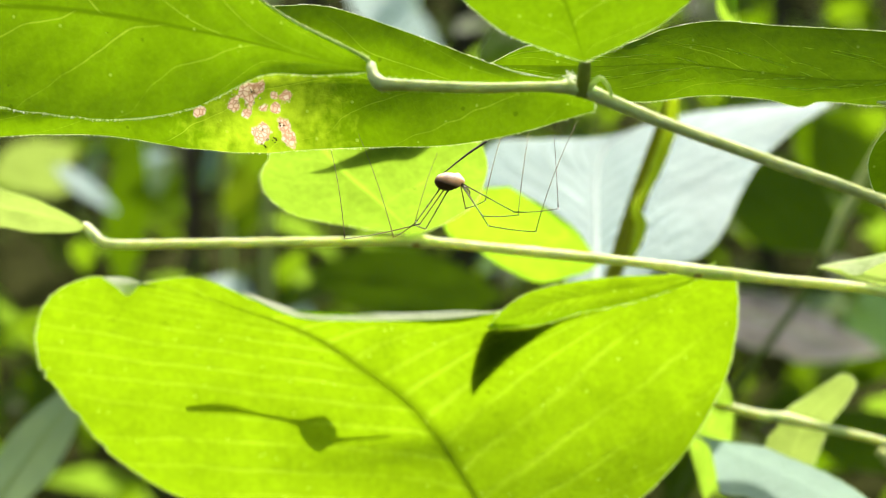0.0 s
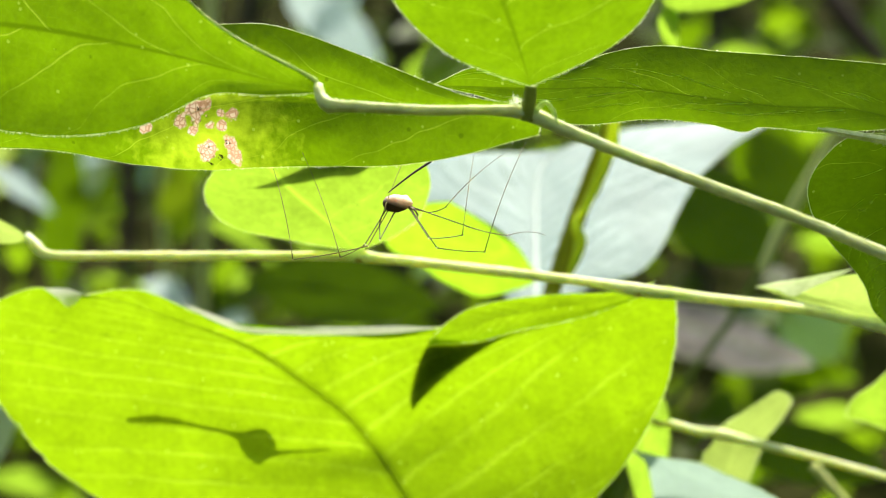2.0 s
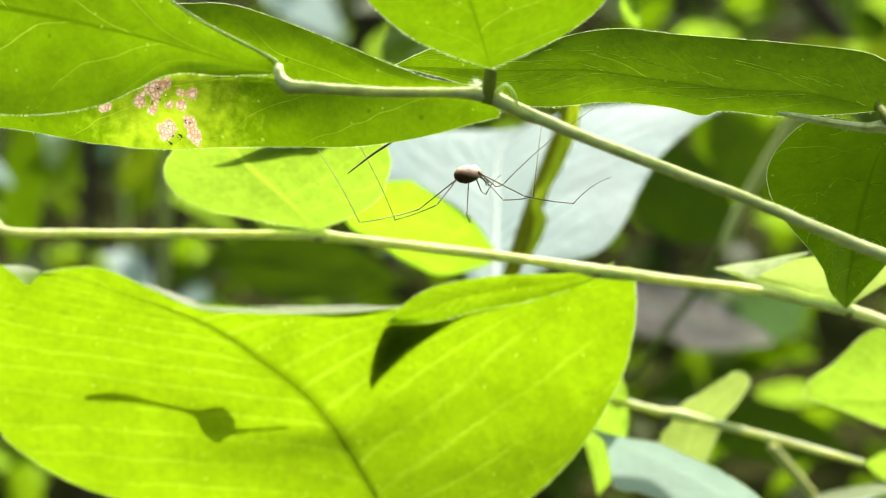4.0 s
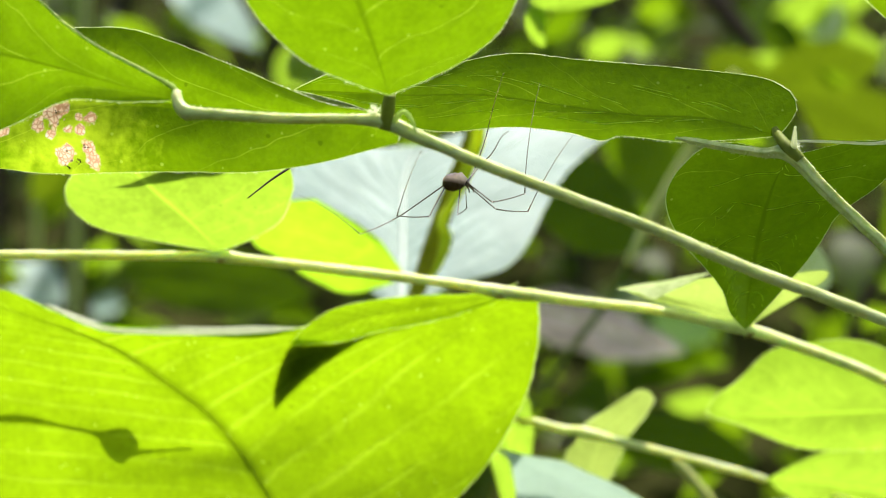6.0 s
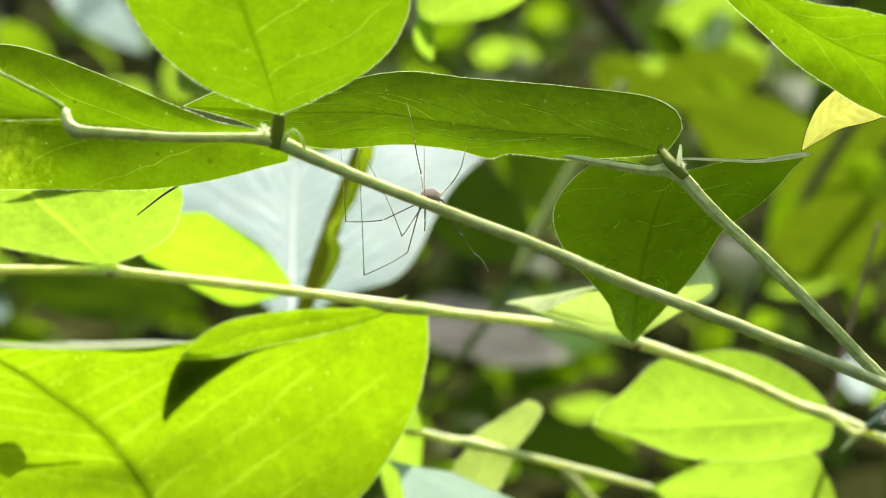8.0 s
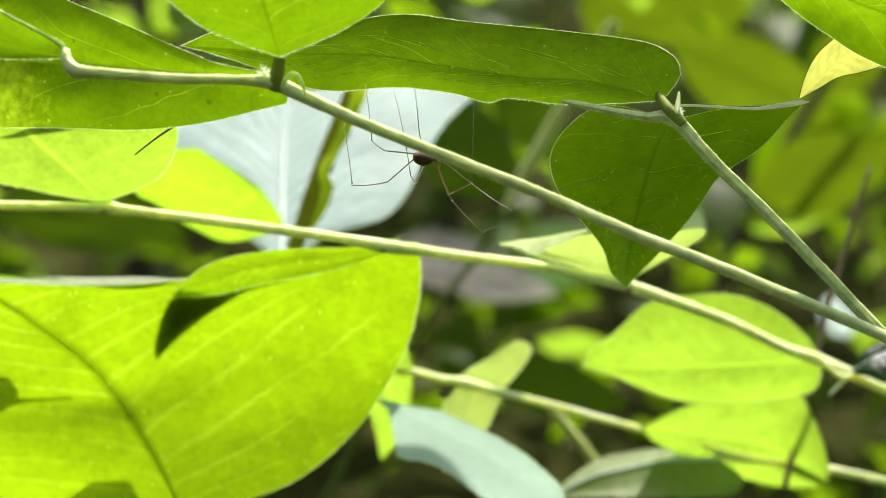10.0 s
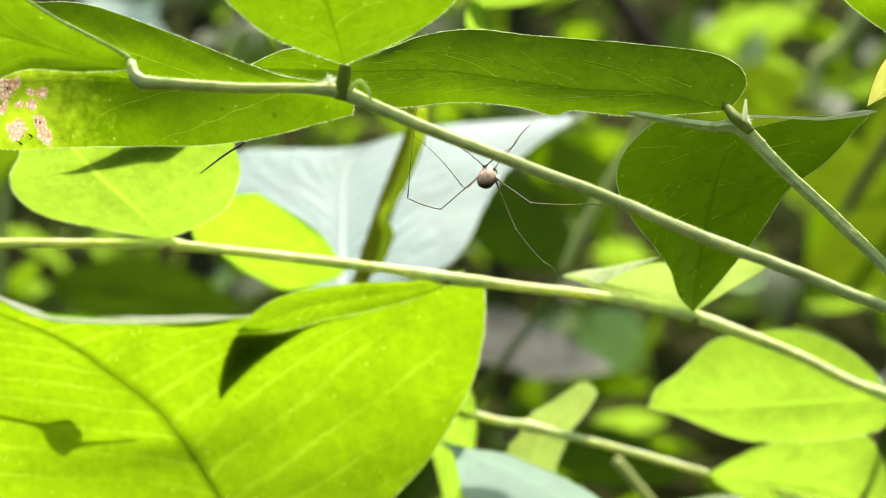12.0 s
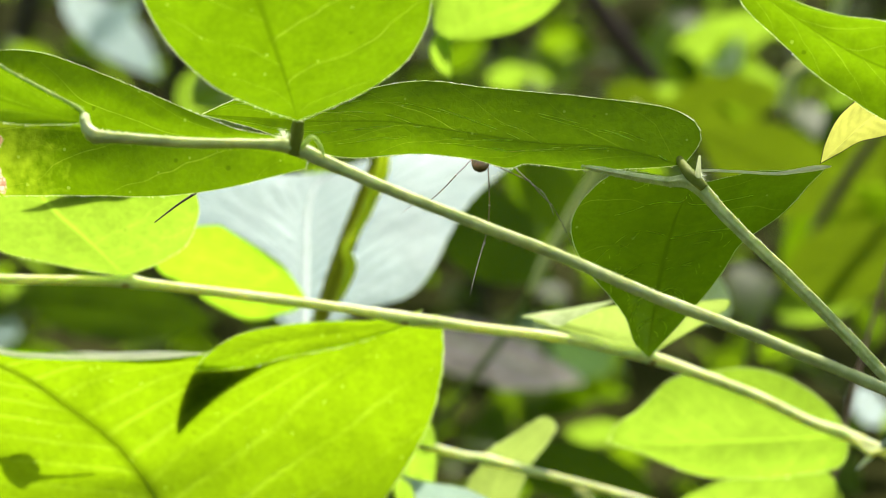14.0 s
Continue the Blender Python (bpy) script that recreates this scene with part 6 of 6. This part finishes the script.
    stance(7.5, (8.3, 40.0, -3.4), 42, 8,
        (6.7, 39.4, -4.2), (3.0, 33.1, -9.1), (-4.5, 39.7, -9.9), (1.2, 22.0, 1.9),
        (6.5, 41.2, -4.4), (1.8, 44.5, -11.1), (-3.7, 32.5, -15.8), (-12.2, 46.7, 1.5),
        (6.7, 39.4, -3.9), (2.7, 32.2, -6.5), (-2.8, 36.5, -7.6), (-4.8, 54.2, -9.9),
        (10.6, 41.2, -3.6), (11.8, 49.0, -2.2), (12.8, 42.1, 0.7), (14.8, 29.3, 15.9),
        (10.6, 39.4, -3.8), (15.6, 32.8, -6.2), (20.2, 40.8, -5.4), (21.7, 38.9, 14.4),
        (10.8, 39.4, -3.9), (14.1, 32.8, -9.0), (20.2, 40.1, -9.6), (26.5, 24.8, 4.9),
        (10.6, 41.1, -4.2), (14.6, 49.9, -8.1), (16.7, 38.2, -9.7), (17.9, 16.2, -10.5),
    )
    stance(8, (22.0, 40.0, -3.4), 55, 10,
        (20.2, 39.4, -4.2), (13.4, 34.9, -7.3), (6.7, 42.4, -7.8), (5.7, 24.3, 4.7),
        (20.2, 41.1, -4.9), (17.9, 40.8, -13.4), (9.8, 29.9, -17.0), (8.8, 38.8, 5.3),
        (20.3, 39.4, -5.3), (18.1, 31.6, -7.9), (16.8, 38.0, -10.3), (10.2, 28.5, 3.5),
        (20.9, 41.2, -3.3), (20.6, 47.9, 1.0), (19.4, 42.0, 5.4), (17.1, 23.9, 13.6),
        (21.2, 39.4, -4.8), (20.7, 31.2, -7.3), (21.0, 40.2, -9.4), (20.3, 27.3, 5.9),
        (23.3, 39.4, -3.8), (27.3, 34.0, -9.8), (30.3, 42.1, -13.8), (31.3, 20.2, -16.1),
        (23.4, 41.2, -3.6), (26.4, 50.9, -0.9), (27.6, 39.4, 2.3), (28.1, 18.1, 7.7),
    )
    stance(10.5, (21.5, 44.0, -7.0), 50, 5,
        (19.5, 43.4, -6.2), (14.5, 36.3, -4.6), (13.6, 46.0, -2.6), (11.4, 26.9, 8.0),
        (19.5, 45.2, -7.3), (15.0, 52.3, -10.0), (8.5, 39.9, -9.4), (5.8, 59.3, 4.5),
        (21.2, 43.4, -8.7), (20.0, 35.3, -11.5), (19.5, 42.1, -9.6), (16.7, 33.3, 5.9),
        (23.8, 45.2, -7.3), (26.4, 44.6, -14.9), (31.4, 39.2, -13.3), (33.1, 55.4, -1.6),
        (24.0, 43.4, -7.1), (27.6, 42.7, -14.9), (34.3, 44.2, -21.0), (37.6, 24.6, -23.0),
        (24.1, 43.5, -7.1), (31.6, 42.6, -12.0), (35.0, 33.8, -13.2), (45.5, 52.6, -8.4),
        (23.0, 45.2, -6.2), (20.1, 55.1, -4.2), (18.5, 43.4, -1.6), (16.0, 23.1, 6.4),
    )
    stance(11, (22.1, 48.0, -8.7), 62, 35,
        (20.9, 47.4, -7.2), (19.9, 39.1, -4.4), (19.2, 48.7, -1.4), (17.5, 26.9, 1.7),
        (20.7, 49.2, -9.3), (13.6, 49.3, -14.5), (4.8, 38.4, -13.8), (7.6, 57.7, 0.2),
        (20.9, 47.4, -8.7), (15.7, 40.8, -10.7), (9.0, 42.5, -9.7), (6.7, 54.0, 3.9),
        (23.9, 49.2, -7.8), (25.2, 56.7, -5.5), (25.5, 49.6, -3.1), (23.7, 32.5, 7.1),
        (24.4, 47.4, -8.7), (30.2, 42.7, -13.0), (37.1, 48.7, -14.3), (38.2, 28.7, -14.9),
        (24.1, 47.4, -9.0), (27.7, 39.6, -11.8), (31.3, 47.8, -15.1), (31.3, 25.9, -17.1),
        (24.1, 49.0, -7.4), (28.3, 58.1, -4.3), (29.3, 46.5, -1.4), (30.6, 25.1, 3.3),
    )
    stance(11.5, (23.1, 52.0, -10.1), 68, 45,
        (21.6, 51.4, -9.2), (19.3, 43.2, -11.3), (16.9, 52.9, -11.3), (5.4, 38.9, 1.2),
        (21.6, 53.2, -9.7), (14.3, 53.4, -14.6), (6.3, 42.0, -13.5), (9.0, 56.1, 5.7),
        (22.5, 51.4, -7.7), (19.5, 43.8, -5.0), (18.1, 50.1, -2.2), (16.5, 66.6, 4.7),
        (24.5, 53.0, -8.1), (24.8, 60.1, -4.3), (24.0, 53.4, -0.9), (22.2, 34.4, 5.2),
        (25.2, 51.4, -9.8), (32.5, 48.0, -12.7), (39.2, 54.2, -13.8), (40.4, 34.2, -14.6),
        (25.2, 51.4, -8.8), (29.6, 43.6, -8.2), (32.9, 52.5, -7.8), (28.1, 33.8, 2.9),
        (25.0, 53.2, -10.3), (25.8, 63.3, -13.2), (25.4, 51.5, -15.6), (24.6, 29.6, -17.9),
    )
    stance(12, (21.6, 56.0, -7.3), 68, 45,
        (19.8, 55.4, -7.5), (17.6, 47.1, -9.4), (16.8, 57.1, -8.9), (7.6, 39.1, -0.3),
        (19.6, 57.2, -7.7), (12.9, 57.4, -13.5), (6.4, 45.2, -11.4), (8.8, 56.9, 9.4),
        (21.6, 55.4, -5.1), (23.4, 47.2, -3.2), (26.7, 53.1, -1.3), (31.8, 69.5, 4.0),
        (23.2, 57.1, -5.6), (25.1, 64.5, -3.4), (26.4, 57.3, -1.8), (28.5, 37.7, 1.7),
        (23.9, 55.4, -8.1), (29.3, 50.1, -12.2), (38.4, 49.1, -12.5), (48.9, 66.0, -14.3),
        (23.5, 55.4, -8.8), (26.9, 55.0, -17.1), (31.9, 49.8, -23.3), (36.6, 70.9, -27.2),
        (20.8, 57.2, -5.1), (18.6, 67.1, -2.5), (16.2, 55.4, -1.3), (11.4, 34.2, 2.1),
    )
    stance(12.5, (27.3, 66.0, 1.3), 72, 55,
        (25.6, 65.4, 1.5), (22.1, 58.0, -1.7), (17.3, 65.2, -6.7), (11.5, 44.0, -8.9),
        (26.4, 67.1, 3.4), (23.1, 75.0, 5.4), (10.6, 69.1, 3.7), (4.7, 45.9, 2.0),
        (28.6, 65.4, 2.7), (29.8, 56.9, 3.6), (31.5, 63.4, 5.6), (33.2, 81.1, 8.2),
        (28.8, 67.2, 1.2), (33.8, 72.5, -2.0), (39.3, 72.0, -7.0), (45.8, 55.7, -16.6),
        (28.9, 65.4, 1.5), (36.9, 64.7, -1.8), (42.8, 64.1, -8.8), (52.3, 80.0, -16.2),
        (26.8, 65.4, 3.3), (25.0, 56.6, 4.2), (23.8, 65.6, 6.9), (21.9, 43.7, 7.7),
        (28.8, 67.2, 2.1), (34.9, 75.4, -0.1), (38.9, 65.0, -4.6), (39.2, 43.5, -9.5),
    )
    stance(13, (29.0, 72.0, 4.1), 74, 55,
        (27.3, 71.4, 4.3), (23.8, 64.0, 1.1), (18.9, 71.0, -4.0), (13.1, 49.9, -6.2),
        (28.1, 73.1, 6.3), (24.7, 81.0, 8.2), (12.1, 75.3, 6.4), (6.1, 52.1, 4.9),
        (30.4, 71.4, 5.5), (31.6, 62.9, 6.5), (33.3, 69.4, 8.5), (34.9, 87.2, 11.0),
        (30.2, 73.2, 3.5), (36.0, 77.5, 0.0), (39.5, 77.2, -6.6), (42.9, 61.8, -18.9),
        (30.4, 71.4, 4.4), (38.3, 70.7, 1.1), (44.1, 70.1, -6.1), (49.8, 87.6, -13.9),
        (28.5, 71.4, 6.1), (26.7, 62.6, 7.1), (25.4, 71.6, 9.8), (23.5, 49.7, 10.7),
        (30.5, 73.2, 4.9), (36.7, 81.3, 2.7), (40.8, 71.0, -1.8), (41.1, 49.5, -6.7),
    )
    stance(13.5, (28.9, 74.0, 4.8), 76, 55,
        (27.1, 73.4, 5.0), (23.7, 65.9, 1.8), (18.7, 72.8, -3.4), (13.1, 51.6, -5.3),
        (27.9, 75.1, 7.0), (24.5, 83.0, 8.8), (11.8, 77.4, 7.1), (6.0, 54.2, 5.8),
        (30.2, 73.4, 6.2), (31.5, 65.0, 7.4), (33.2, 71.5, 9.3), (34.7, 89.3, 11.6),
        (30.6, 75.2, 3.9), (32.8, 74.9, -3.8), (32.8, 74.7, -11.3), (30.7, 56.3, -18.8),
        (30.7, 73.4, 4.8), (38.7, 72.7, 1.6), (42.5, 65.5, -2.7), (45.6, 84.4, -8.6),
        (28.4, 73.4, 6.8), (26.6, 64.6, 7.9), (25.3, 73.7, 10.5), (23.5, 51.8, 11.8),
        (30.4, 75.2, 5.7), (36.6, 83.3, 3.3), (40.8, 72.9, -1.1), (41.3, 51.4, -5.7),
    )
    stance(14, (29.9, 74.0, 5.6), 76, 55,
        (28.1, 73.4, 5.7), (24.7, 65.9, 2.6), (19.7, 72.9, -2.7), (14.0, 51.7, -4.7),
        (28.9, 75.1, 7.7), (25.5, 83.0, 9.6), (12.7, 77.4, 7.8), (6.9, 54.2, 6.4),
        (31.2, 73.4, 7.0), (32.4, 65.0, 8.1), (34.1, 71.5, 10.1), (35.7, 89.2, 12.4),
        (31.4, 75.2, 4.7), (31.8, 75.1, -3.3), (30.8, 74.9, -10.7), (27.1, 57.9, -20.6),
        (31.7, 73.4, 5.0), (39.5, 72.7, 1.5), (43.1, 65.4, -2.9), (49.5, 81.5, -13.0),
        (29.3, 73.4, 7.6), (27.6, 64.6, 8.6), (26.2, 73.7, 11.3), (24.4, 51.8, 12.4),
        (31.3, 75.2, 6.4), (37.6, 83.3, 4.1), (41.8, 72.9, -0.3), (42.3, 51.5, -4.9),
    )
    times = [i / 10 for i in range(141)]
    bodies, chains = [], {n: [] for n in LEG_NAMES}
    k = 0
    for t in times:
        while k < len(STANCES) - 2 and STANCES[k + 1][0] <= t:
            k += 1
        (t0, b0, y0, p0, l0), (t1, b1, y1, p1, l1) = STANCES[k], STANCES[k + 1]
        s = min(1, max(0, (t - t0) / (t1 - t0)))
        place = b0.lerp(b1, s)
        m = Matrix.Translation(place) @ pose(0, 0, 0, 0, 0, y0 + (y1 - y0) * s) @ pose(0, 0, 0, 0, -(p0 + (p1 - p0) * s), 0)
        bodies.append((t, m))
        back = m.inverted()
        for n in LEG_NAMES:
            at = l0[n][0].lerp(l1[n][0], s)
            for i, piece in enumerate(SEGMENTS[n]):
                d0, d1 = (l0[n][i + 1] - l0[n][i]).normalized(), (l1[n][i + 1] - l1[n][i]).normalized()
                way = d0.slerp(d1, s, d0.lerp(d1, s)).normalized()
                turned = way.to_track_quat("X", "Z").to_matrix().to_4x4()
                chains[n].append((i, t, back @ (Matrix.Translation(at) @ turned)))
                at = at + way * LEG_SIZES[n][i] / 1000
    walk(harvestman, bodies)
    for n in LEG_NAMES:
        for i, piece in enumerate(SEGMENTS[n]):
            walk(piece, [(t, m) for j, t, m in chains[n] if j == i])


motions()
